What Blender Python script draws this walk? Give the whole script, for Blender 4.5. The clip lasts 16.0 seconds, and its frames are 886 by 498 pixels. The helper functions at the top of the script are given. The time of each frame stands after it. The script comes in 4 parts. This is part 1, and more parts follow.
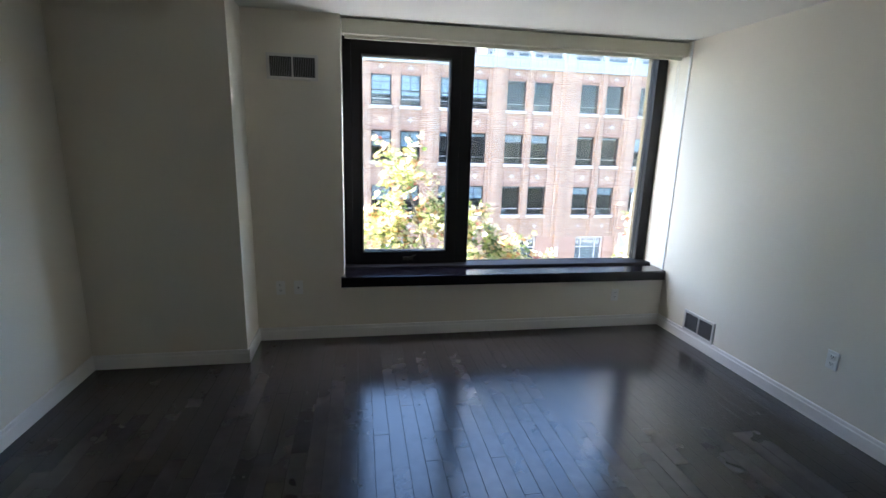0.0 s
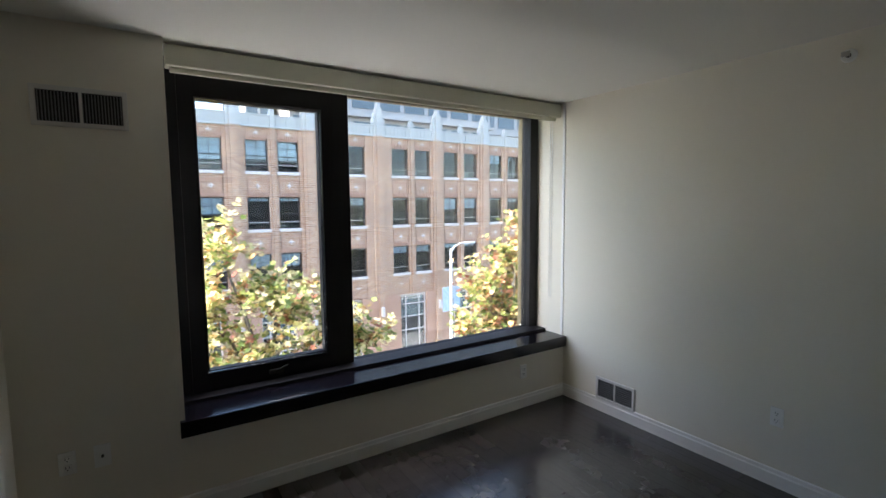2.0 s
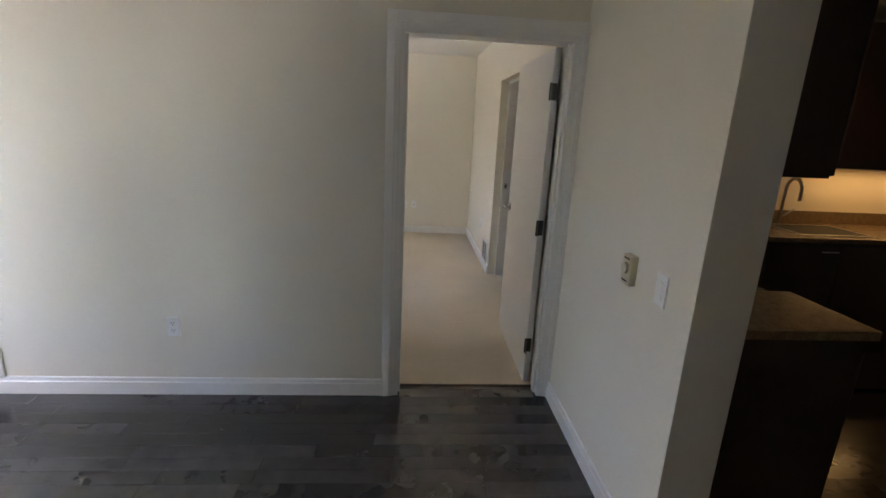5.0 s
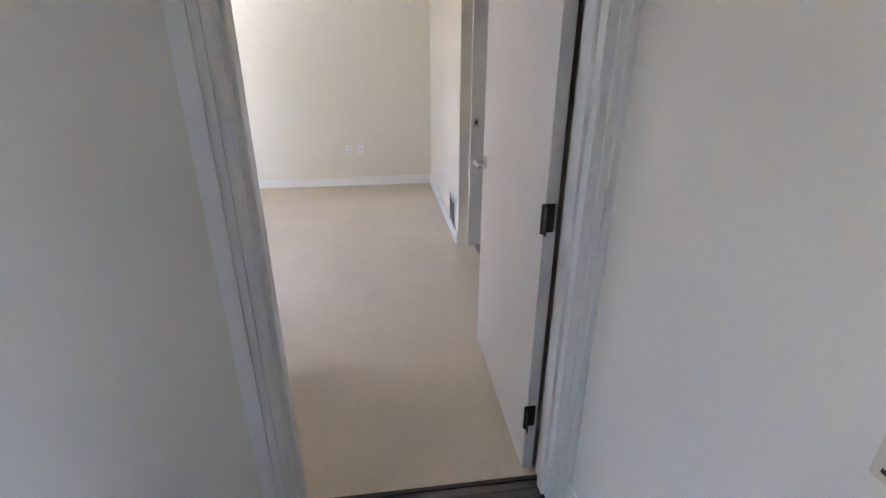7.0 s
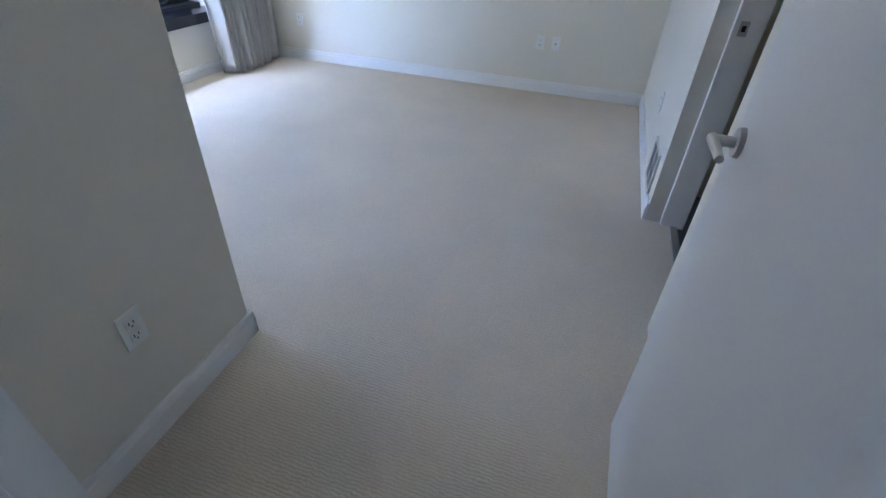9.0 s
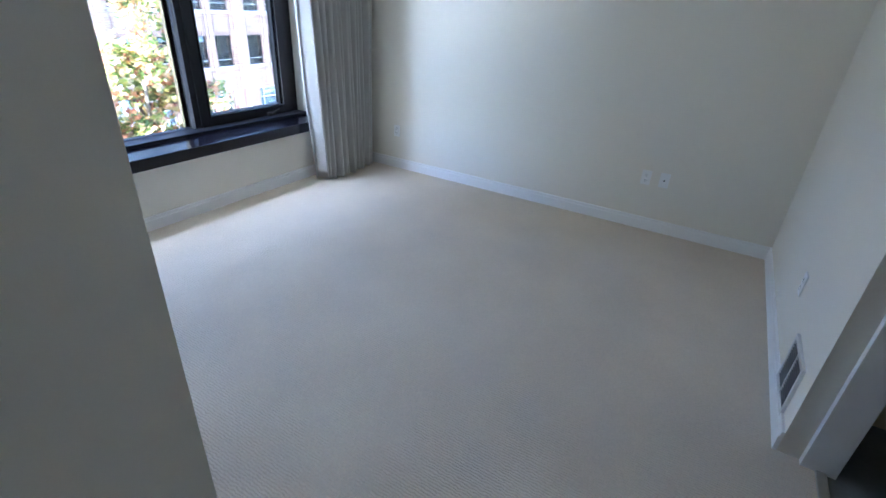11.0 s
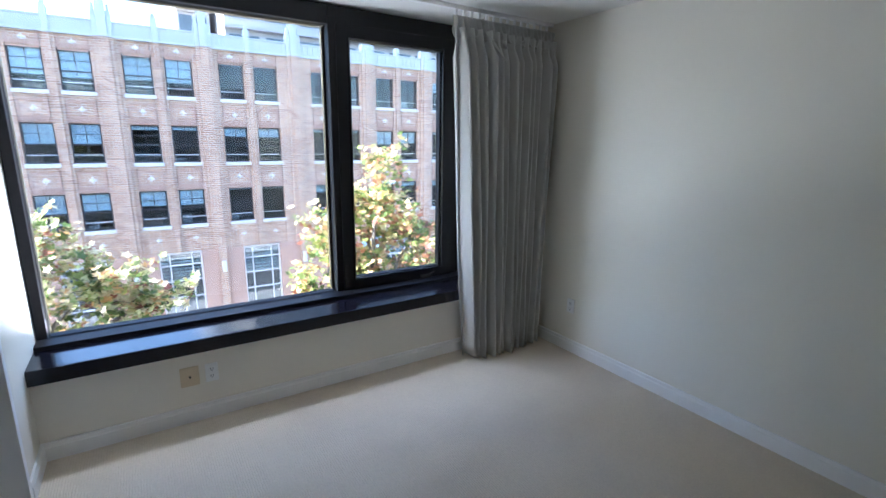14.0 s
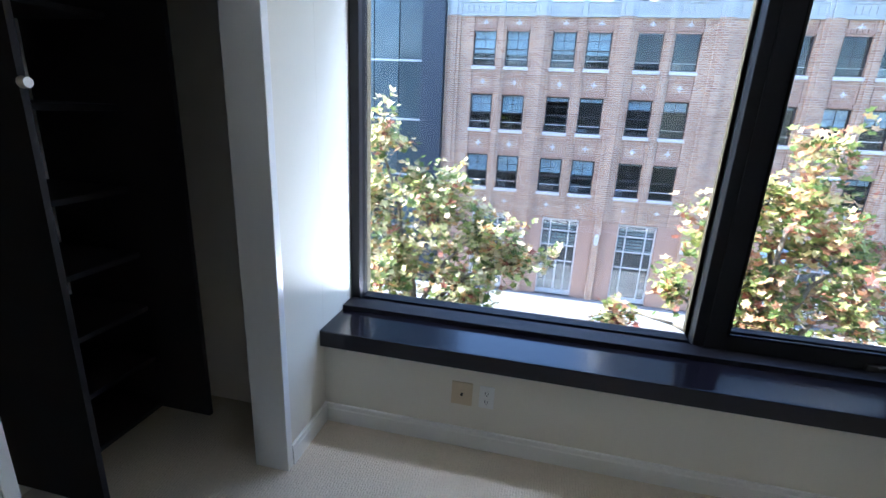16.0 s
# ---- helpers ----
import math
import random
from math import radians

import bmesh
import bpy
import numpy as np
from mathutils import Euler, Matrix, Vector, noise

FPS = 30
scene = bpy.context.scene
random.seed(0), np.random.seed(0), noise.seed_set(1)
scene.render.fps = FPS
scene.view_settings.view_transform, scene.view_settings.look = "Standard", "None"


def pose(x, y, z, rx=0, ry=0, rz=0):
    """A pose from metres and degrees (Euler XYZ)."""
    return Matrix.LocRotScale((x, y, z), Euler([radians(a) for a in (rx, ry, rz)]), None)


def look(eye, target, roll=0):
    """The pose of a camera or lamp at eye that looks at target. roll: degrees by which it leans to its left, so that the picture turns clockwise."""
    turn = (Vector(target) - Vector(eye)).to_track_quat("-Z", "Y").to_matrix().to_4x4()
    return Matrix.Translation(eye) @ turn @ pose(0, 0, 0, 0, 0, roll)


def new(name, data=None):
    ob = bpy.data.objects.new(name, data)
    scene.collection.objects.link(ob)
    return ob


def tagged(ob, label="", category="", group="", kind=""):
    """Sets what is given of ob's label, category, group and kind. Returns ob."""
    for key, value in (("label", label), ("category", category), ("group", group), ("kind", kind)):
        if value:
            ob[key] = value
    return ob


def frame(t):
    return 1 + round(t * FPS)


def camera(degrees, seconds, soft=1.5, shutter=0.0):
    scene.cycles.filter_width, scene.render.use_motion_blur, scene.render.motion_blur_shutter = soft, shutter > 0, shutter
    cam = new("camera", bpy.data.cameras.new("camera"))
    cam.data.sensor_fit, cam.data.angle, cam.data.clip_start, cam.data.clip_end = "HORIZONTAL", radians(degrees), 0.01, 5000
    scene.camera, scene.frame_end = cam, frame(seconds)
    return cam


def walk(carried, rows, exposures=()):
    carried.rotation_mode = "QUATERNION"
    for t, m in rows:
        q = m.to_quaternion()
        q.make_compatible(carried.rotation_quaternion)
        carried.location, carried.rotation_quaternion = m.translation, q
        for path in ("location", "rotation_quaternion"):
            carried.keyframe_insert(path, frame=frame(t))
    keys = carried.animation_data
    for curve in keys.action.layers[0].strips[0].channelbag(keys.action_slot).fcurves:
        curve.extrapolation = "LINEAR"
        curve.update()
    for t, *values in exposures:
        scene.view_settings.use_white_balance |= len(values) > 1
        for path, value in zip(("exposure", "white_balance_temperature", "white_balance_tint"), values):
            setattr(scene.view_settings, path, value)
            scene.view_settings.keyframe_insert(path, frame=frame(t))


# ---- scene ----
cam = camera(86.7, 16.0)
PATH = [
    (0, (0.069, 0.209, 1.643), (0.418, 2.128, 1.202), 1.7),
    (0.5, (-0.071, 0.466, 1.66), (0.632, 2.296, 1.268), -0.7),
    (1, (-0.112, 0.715, 1.65), (0.781, 2.464, 1.275), -1.8),
    (1.5, (-0.149, 1.003, 1.698), (0.82, 2.739, 1.479), -3.3),
    (2, (-0.214, 1.213, 1.684), (0.869, 2.884, 1.502), -0.5),
    (2.5, (-0.274, 1.408, 1.687), (1.107, 2.836, 1.45), -0.5),
    (3, (-0.28, 1.418, 1.663), (1.394, 2.483, 1.407), 0.2),
    (3.5, (-0.258, 1.365, 1.66), (1.576, 2.105, 1.363), 2.8),
    (4, (-0.219, 1.322, 1.625), (1.71, 1.684, 1.245), 3.4),
    (4.5, (0.005, 1.177, 1.595), (1.954, 1.187, 1.144), 1.5),
    (4.7, (0.138, 1.131, 1.593), (2.084, 1.05, 1.139), 2.3),
    (6.8, (1.607, 0.844, 1.507), (3.432, 0.553, 0.742), 0.8),
    (7, (1.747, 0.797, 1.493), (3.573, 0.547, 0.716), 0.1),
    (7.5, (2.109, 0.695, 1.433), (3.922, 0.464, 0.622), 2.0),
    (8, (2.363, 0.642, 1.466), (4.131, 0.563, 0.534), 0.8),
    (8.5, (2.611, 0.578, 1.411), (4.276, 0.795, 0.331), 3.3),
    (9, (2.865, 0.597, 1.365), (4.412, 1.063, 0.187), 2.86),
    (9.5, (3.08, 0.645, 1.369), (4.517, 1.238, 0.12), 3.0),
    (10, (3.29, 0.686, 1.422), (4.687, 1.513, 0.254), 1.4),
    (10.2, (3.34, 0.70, 1.436), (4.777, 1.555, 0.333), 1.9),
    (12.3, (3.78, 0.889, 1.746), (5.387, 1.972, 1.252), 0.5),
    (12.5, (3.896, 0.93, 1.708), (5.491, 2.082, 1.347), 0.2),
    (13, (4.082, 1.004, 1.707), (5.587, 2.291, 1.428), 0.5),
    (13.5, (4.332, 1.031, 1.694), (5.632, 2.512, 1.357), 0.4),
    (14, (4.535, 1.121, 1.662), (5.592, 2.76, 1.216), 0.7),
    (14.5, (4.706, 1.332, 1.664), (5.496, 3.114, 1.215), 0.5),
    (15, (4.832, 1.551, 1.654), (5.393, 3.426, 1.242), 1.4),
    (15.5, (4.94, 1.849, 1.635), (5.001, 3.794, 1.171), 2.8),
    (16, (4.942, 2.135, 1.594), (4.54, 4.005, 1.008), 2.8),
]
walk(cam, [(t, look(eye, target, roll)) for t, eye, target, roll in PATH],
     [(0.0, 4.3, 5900, 13), (1.0, 4.0, 6050, 13), (2.5, 3.45, 6450, 13), (3.5, 3.75, 6400, 14), (4.5, 4.6, 6650, 18), (7.0, 5.75, 5900, 25), (8.0, 5.5, 5400, 21),
      (9.0, 5.15, 4850, 17), (10.0, 4.95, 4650, 14), (12.5, 4.3, 5350, 14), (14.5, 3.8, 5250, 13), (15.5, 3.6, 5250, 13), (16.0, 3.5, 5200, 13)])

# ---- light ----
sky_world = bpy.data.worlds.new("sky_world")
scene.world = sky_world
sky_world.use_nodes = True
wn = sky_world.node_tree
sky = wn.nodes.new("ShaderNodeTexSky")
sky.sky_type = 'NISHITA'
sky.sun_disc = False
SUN = Vector((-0.70, 0.006, 0.62)).normalized()      # towards the sun, along the street
sky.sun_elevation = math.asin(SUN.z)
sky.sun_rotation = math.atan2(SUN.x, SUN.y)
wn.links.new(sky.outputs[0], wn.nodes["Background"].inputs[0])
wn.nodes["Background"].inputs[1].default_value = 0.15
sun = new("sun", bpy.data.lights.new("sun", 'SUN'))
sun.data.energy, sun.data.angle, sun.data.color = 4.4, radians(0.5), (1.0, 0.94, 0.84)
sun.matrix_world = look(SUN * 60, (0, 0, 0))

# sky light in the window openings: under the heads, behind the sills (off the sunlit street) and beside the outer jambs
def skylight(at, towards, width, height, watts, tone):
    lamp = new("window_skylight", bpy.data.lights.new("window_skylight", 'AREA'))
    lamp.data.shape, lamp.data.size, lamp.data.size_y = 'RECTANGLE', width, height
    lamp.data.energy, lamp.data.color = watts, tone
    lamp.matrix_world = look(at, towards)


for wx, ww, wz, watts, street, tone, bounce in ((1.05, 1.9, 2.535, 5.8, 1.3, (0.95, 0.95, 0.95), (0.97, 0.96, 0.95)),
                                                (5.05, 2.0, 2.50, 6.9, 1.9, (0.86, 0.91, 1.0), (0.95, 0.96, 0.95))):
    skylight((wx, 4.565, wz), (wx, 3.9, wz - 0.62), ww, 0.07, watts, tone)
    skylight((wx - 0.35, 4.585, 0.512), (wx - 0.35, 3.4, 2.2), ww * 0.55, 0.02, street, bounce)
for wx, watts, tone in ((-0.035, 0.2, (1.0, 0.95, 0.86)), (3.972, 0.3, (0.92, 0.94, 1.0))):
    skylight((wx, 4.56, 1.5), (wx + 0.8, 4.06, 1.5), 0.06, 1.75, watts, tone)

# ---- materials ----
def material(name, base, rough=0.5, metal=0.0, vary=0.06, size=3.0, fine=60.0, bump=0.05, spec=0.5, islands=0.0, objects=0.0):
    """A painted or natural surface: two scales of mottling, fine relief."""
    m = bpy.data.materials.new(name)
    m.use_nodes = True
    nt = m.node_tree
    b = nt.nodes["Principled BSDF"]
    b.inputs["Roughness"].default_value = rough
    b.inputs["Metallic"].default_value = metal
    b.inputs["Specular IOR Level"].default_value = spec
    tc = nt.nodes.new("ShaderNodeTexCoord")
    geo = nt.nodes.new("ShaderNodeNewGeometry")
    n1 = nt.nodes.new("ShaderNodeTexNoise"); n1.inputs["Scale"].default_value = size; n1.inputs["Detail"].default_value = 3
    n2 = nt.nodes.new("ShaderNodeTexNoise"); n2.inputs["Scale"].default_value = fine; n2.inputs["Detail"].default_value = 4
    nt.links.new(geo.outputs["Position"], n1.inputs["Vector"])
    nt.links.new(geo.outputs["Position"], n2.inputs["Vector"])
    add = nt.nodes.new("ShaderNodeMath"); add.operation = 'ADD'
    nt.links.new(n1.outputs["Fac"], add.inputs[0]); nt.links.new(n2.outputs["Fac"], add.inputs[1])
    rng = nt.nodes.new("ShaderNodeMapRange")
    rng.inputs["From Min"].default_value, rng.inputs["From Max"].default_value = 0.6, 1.4
    rng.inputs["To Min"].default_value, rng.inputs["To Max"].default_value = 1 - vary, 1 + vary
    nt.links.new(add.outputs[0], rng.inputs["Value"])
    value = rng.outputs[0]
    for amount, kind in ((islands, "island"), (objects, "object")):
        if amount:
            r2 = nt.nodes.new("ShaderNodeMapRange")
            r2.inputs["To Min"].default_value, r2.inputs["To Max"].default_value = 1 - amount, 1 + amount
            src = geo.outputs["Random Per Island"] if kind == "island" else nt.nodes.new("ShaderNodeObjectInfo").outputs["Random"]
            nt.links.new(src, r2.inputs["Value"])
            mul = nt.nodes.new("ShaderNodeMath"); mul.operation = 'MULTIPLY'
            nt.links.new(value, mul.inputs[0]); nt.links.new(r2.outputs[0], mul.inputs[1])
            value = mul.outputs[0]
    mix = nt.nodes.new("ShaderNodeVectorMath"); mix.operation = 'SCALE'
    mix.inputs[0].default_value = base
    nt.links.new(value, mix.inputs["Scale"])
    nt.links.new(mix.outputs[0], b.inputs["Base Color"])
    if bump:
        bp = nt.nodes.new("ShaderNodeBump")
        bp.inputs["Strength"].default_value, bp.inputs["Distance"].default_value = bump, 0.01
        nt.links.new(n2.outputs["Fac"], bp.inputs["Height"])
        nt.links.new(bp.outputs[0], b.inputs["Normal"])
    return m


def glass_material(name, tint=(0.93, 0.96, 0.95), gloss=1.0):
    m = bpy.data.materials.new(name)
    m.use_nodes = True
    nt = m.node_tree
    nt.nodes.remove(nt.nodes["Principled BSDF"])
    clear = nt.nodes.new("ShaderNodeBsdfTransparent"); clear.inputs[0].default_value = (*tint, 1)
    shine = nt.nodes.new("ShaderNodeBsdfGlossy"); shine.inputs["Roughness"].default_value = 0.02
    lw = nt.nodes.new("ShaderNodeLayerWeight"); lw.inputs["Blend"].default_value = 0.5
    pw = nt.nodes.new("ShaderNodeMath"); pw.operation = 'POWER'; pw.inputs[1].default_value = 5
    nt.links.new(lw.outputs["Facing"], pw.inputs[0])
    fres = nt.nodes.new("ShaderNodeMath"); fres.operation = 'MULTIPLY_ADD'
    fres.inputs[1].default_value, fres.inputs[2].default_value = 0.6, 0.035 * gloss
    nt.links.new(pw.outputs[0], fres.inputs[0])
    mix = nt.nodes.new("ShaderNodeMixShader")
    nt.links.new(fres.outputs[0], mix.inputs[0])
    nt.links.new(clear.outputs[0], mix.inputs[1]); nt.links.new(shine.outputs[0], mix.inputs[2])
    nt.links.new(mix.outputs[0], nt.nodes["Material Output"].inputs["Surface"])
    return m


def wood_floor_material(name, objects, islands):
    m = material(name, (0.047, 0.040, 0.037), 0.2, vary=0.3, size=2.5, fine=12, bump=0.0, spec=0.8, objects=objects, islands=islands)
    nt = m.node_tree
    b = nt.nodes["Principled BSDF"]
    geo = nt.nodes.new("ShaderNodeNewGeometry")
    mp = nt.nodes.new("ShaderNodeMapping"); mp.inputs["Scale"].default_value = (70, 5, 1)
    nt.links.new(geo.outputs["Position"], mp.inputs["Vector"])
    g = nt.nodes.new("ShaderNodeTexNoise"); g.inputs["Scale"].default_value = 1.0; g.inputs["Detail"].default_value = 5
    nt.links.new(mp.outputs[0], g.inputs["Vector"])
    r = nt.nodes.new("ShaderNodeMapRange")
    r.inputs["To Min"].default_value, r.inputs["To Max"].default_value = 0.13, 0.27
    nt.links.new(g.outputs["Fac"], r.inputs["Value"]); nt.links.new(r.outputs[0], b.inputs["Roughness"])
    bp = nt.nodes.new("ShaderNodeBump"); bp.inputs["Strength"].default_value = 0.025; bp.inputs["Distance"].default_value = 0.003
    nt.links.new(g.outputs["Fac"], bp.inputs["Height"]); nt.links.new(bp.outputs[0], b.inputs["Normal"])
    return m


def carpet_material():
    m = material("loop_carpet", (0.68, 0.585, 0.455), 0.95, vary=0.08, size=2.2, fine=110, bump=0, spec=0.1)
    nt = m.node_tree
    b = nt.nodes["Principled BSDF"]
    geo = nt.nodes.new("ShaderNodeNewGeometry")
    w = nt.nodes.new("ShaderNodeTexWave"); w.wave_type, w.bands_direction = 'BANDS', 'X'
    w.inputs["Scale"].default_value, w.inputs["Distortion"].default_value = 26, 4.5
    w.inputs["Detail"].default_value, w.inputs["Detail Scale"].default_value = 2, 1.5
    v = nt.nodes.new("ShaderNodeTexVoronoi"); v.inputs["Scale"].default_value = 95
    nt.links.new(geo.outputs["Position"], w.inputs["Vector"]); nt.links.new(geo.outputs["Position"], v.inputs["Vector"])
    add = nt.nodes.new("ShaderNodeMath"); add.operation = 'SUBTRACT'
    nt.links.new(w.outputs["Fac"], add.inputs[0]); nt.links.new(v.outputs["Distance"], add.inputs[1])
    bp = nt.nodes.new("ShaderNodeBump"); bp.inputs["Strength"].default_value = 0.4; bp.inputs["Distance"].default_value = 0.006
    nt.links.new(add.outputs[0], bp.inputs["Height"]); nt.links.new(bp.outputs[0], b.inputs["Normal"])
    return m


def brick_material():
    m = bpy.data.materials.new("facade_brick")
    m.use_nodes = True
    nt = m.node_tree
    b = nt.nodes["Principled BSDF"]
    b.inputs["Roughness"].default_value = 0.9
    geo = nt.nodes.new("ShaderNodeNewGeometry")
    mp = nt.nodes.new("ShaderNodeMapping"); mp.inputs["Rotation"].default_value = (radians(-90), 0, 0)
    nt.links.new(geo.outputs["Position"], mp.inputs["Vector"])
    br = nt.nodes.new("ShaderNodeTexBrick")
    br.inputs["Scale"].default_value = 1.0
    br.inputs["Brick Width"].default_value, br.inputs["Row Height"].default_value = 0.30, 0.10
    br.inputs["Mortar Size"].default_value = 0.016
    br.inputs["Color1"].default_value = (0.26, 0.11, 0.058, 1)
    br.inputs["Color2"].default_value = (0.50, 0.29, 0.17, 1)
    br.inputs["Mortar"].default_value = (0.47, 0.41, 0.33, 1)
    nt.links.new(mp.outputs[0], br.inputs["Vector"])
    n = nt.nodes.new("ShaderNodeTexNoise"); n.inputs["Scale"].default_value = 0.35; n.inputs["Detail"].default_value = 6
    nt.links.new(geo.outputs["Position"], n.inputs["Vector"])
    r = nt.nodes.new("ShaderNodeMapRange"); r.inputs["To Min"].default_value, r.inputs["To Max"].default_value = 0.75, 1.25
    nt.links.new(n.outputs["Fac"], r.inputs["Value"])
    s = nt.nodes.new("ShaderNodeVectorMath"); s.operation = 'SCALE'
    nt.links.new(br.outputs["Color"], s.inputs[0]); nt.links.new(r.outputs[0], s.inputs["Scale"])
    nt.links.new(s.outputs[0], b.inputs["Base Color"])
    return m


M_WALL = material("wall_paint", (0.82, 0.77, 0.655), 0.75, vary=0.02, size=1.2, fine=220, bump=0.06, spec=0.3)
M_CEIL = material("ceiling_paint", (0.82, 0.80, 0.74), 0.8, vary=0.015, size=1.0, fine=200, bump=0.05, spec=0.2)
M_TRIM = material("trim_paint", (0.87, 0.85, 0.81), 0.3, vary=0.008, size=4, fine=120, bump=0.02)
M_DOOR = material("door_paint", (0.78, 0.755, 0.71), 0.42, vary=0.02, size=2, fine=90, bump=0.02)
M_BLACK = material("black_window_metal", (0.009, 0.008, 0.010), 0.5, spec=0.3, vary=0.15, size=5, fine=90, bump=0.02)
M_SILL = material("dark_sill_lacquer", (0.007, 0.006, 0.009), 0.16, vary=0.2, size=6, fine=80, bump=0.01)
# yellow of the sun on the outer reveals is put into this colour
M_SUNEDGE = material("sun_toned_edge", (0.30, 0.235, 0.13), 0.45, 0.3, vary=0.06, size=8, fine=100, bump=0.01)
M_GLASS = glass_material("window_glass", (0.70, 0.715, 0.715))
M_FLOOR = wood_floor_material("stained_floorboard", 0.32, 0.0)
M_FLOOR_FAR = wood_floor_material("stained_floorboard_far", 0.0, 0.32)
M_GAP = material("floor_joint", (0.010, 0.008, 0.007), 0.6, vary=0.2)
M_CARPET = carpet_material()
M_PLASTIC = material("white_plastic", (0.86, 0.85, 0.81), 0.35, vary=0.02, size=20, fine=150, bump=0.01)
M_CREAM = material("yellowed_plastic", (0.70, 0.62, 0.44), 0.4, vary=0.03, size=20, fine=150, bump=0.01)
M_BEIGE = material("beige_cover_plate", (0.68, 0.56, 0.36), 0.4, vary=0.03, size=20, fine=150, bump=0.01)
M_SLOT = material("dark_slot", (0.015, 0.014, 0.013), 0.7, vary=0.1)
M_VENT = material("vent_enamel", (0.70, 0.68, 0.63), 0.4, vary=0.03, size=15, fine=100, bump=0.01)
M_SLAT = material("grey_slat", (0.20, 0.20, 0.20), 0.45, vary=0.05)
M_STEEL = material("satin_nickel", (0.55, 0.53, 0.50), 0.3, 1.0, vary=0.05, size=20, fine=150, bump=0.01)
M_BRONZE = material("dark_hinge_metal", (0.07, 0.065, 0.055), 0.4, 0.8, vary=0.1, size=30, fine=200, bump=0.02)
M_BLIND = material("blind_fabric", (0.66, 0.64, 0.52), 0.8, vary=0.03, size=3, fine=300, bump=0.1)
M_CURTAIN = material("curtain_cloth", (0.52, 0.50, 0.455), 0.9, vary=0.05, size=4, fine=350, bump=0.15, spec=0.15)
M_WENGE = material("dark_wood_veneer", (0.030, 0.014, 0.010), 0.45, vary=0.25, size=6, fine=50, bump=0.03)
M_CLOSET = material("black_brown_melamine", (0.012, 0.009, 0.009), 0.6, spec=0.2, vary=0.2, size=6, fine=60, bump=0.02)
M_STONE = material("granite_worktop", (0.21, 0.155, 0.10), 0.25, vary=0.35, size=30, fine=140, bump=0.01)
M_TILE = material("bathroom_tile", (0.20, 0.20, 0.20), 0.3, vary=0.1, size=4, fine=60, bump=0.02)
M_ENAMEL = material("bath_enamel", (0.78, 0.75, 0.66), 0.15, vary=0.02)
M_BRICK = brick_material()
M_TERRA = material("terracotta_trim", (0.40, 0.25, 0.18), 0.85, vary=0.12, size=1.5, fine=12, bump=0.1)
M_CREST = material("glazed_cornice", (0.40, 0.41, 0.39), 0.6, vary=0.12, size=1.2, fine=10, bump=0.1)
M_PALE = material("pale_stone", (0.58, 0.55, 0.52), 0.8, vary=0.08, size=1.5, fine=14, bump=0.1)
M_SASH = material("dark_sash", (0.035, 0.028, 0.028), 0.5, vary=0.1)
# the dimness of the unlit rooms opposite is put into this dark colour
M_ROOMDARK = material("painted_dim_interior", (0.09, 0.085, 0.085), 0.7, vary=0.5, size=1.3, fine=5, bump=0)
M_SHADE = material("white_window_shade", (0.62, 0.68, 0.70), 0.8, vary=0.08, size=2, fine=30, bump=0, objects=0.12)
M_PANE = glass_material("facade_glass", (0.80, 0.85, 0.87), 1.05)
M_SHOPGLASS = glass_material("shop_front_glass", (0.80, 0.86, 0.86), 6.0)
M_NAVY = material("navy_cladding", (0.028, 0.038, 0.055), 0.45, vary=0.1, size=0.8, fine=8, bump=0.02)
M_CURTWALL = material("teal_curtain_wall_glass", (0.07, 0.10, 0.11), 0.08, vary=0.35, size=0.35, fine=1.5, bump=0, objects=0.4)
M_TOWER = material("pale_concrete", (0.44, 0.42, 0.40), 0.85, vary=0.08, size=0.3, fine=5, bump=0.05)
M_TOWERGLASS = material("tower_window_glass", (0.10, 0.13, 0.15), 0.1, vary=0.3, size=0.4, fine=3, bump=0)
M_ASPHALT = material("asphalt", (0.05, 0.05, 0.052), 0.9, vary=0.2, size=0.5, fine=40, bump=0.2)
M_PAVE = material("concrete_paving", (0.27, 0.26, 0.25), 0.9, vary=0.12, size=0.8, fine=30, bump=0.1)
M_KERB = material("kerb_stone", (0.36, 0.35, 0.33), 0.85, vary=0.1)
M_BARK = material("plane_bark", (0.20, 0.165, 0.12), 0.9, vary=0.35, size=6, fine=40, bump=0.3)
M_POLE = material("galvanised_pole", (0.55, 0.57, 0.58), 0.5, 0.4, vary=0.08)
M_BANNER = material("blue_white_banner", (0.42, 0.55, 0.66), 0.8, vary=0.35, size=3, fine=9, bump=0)


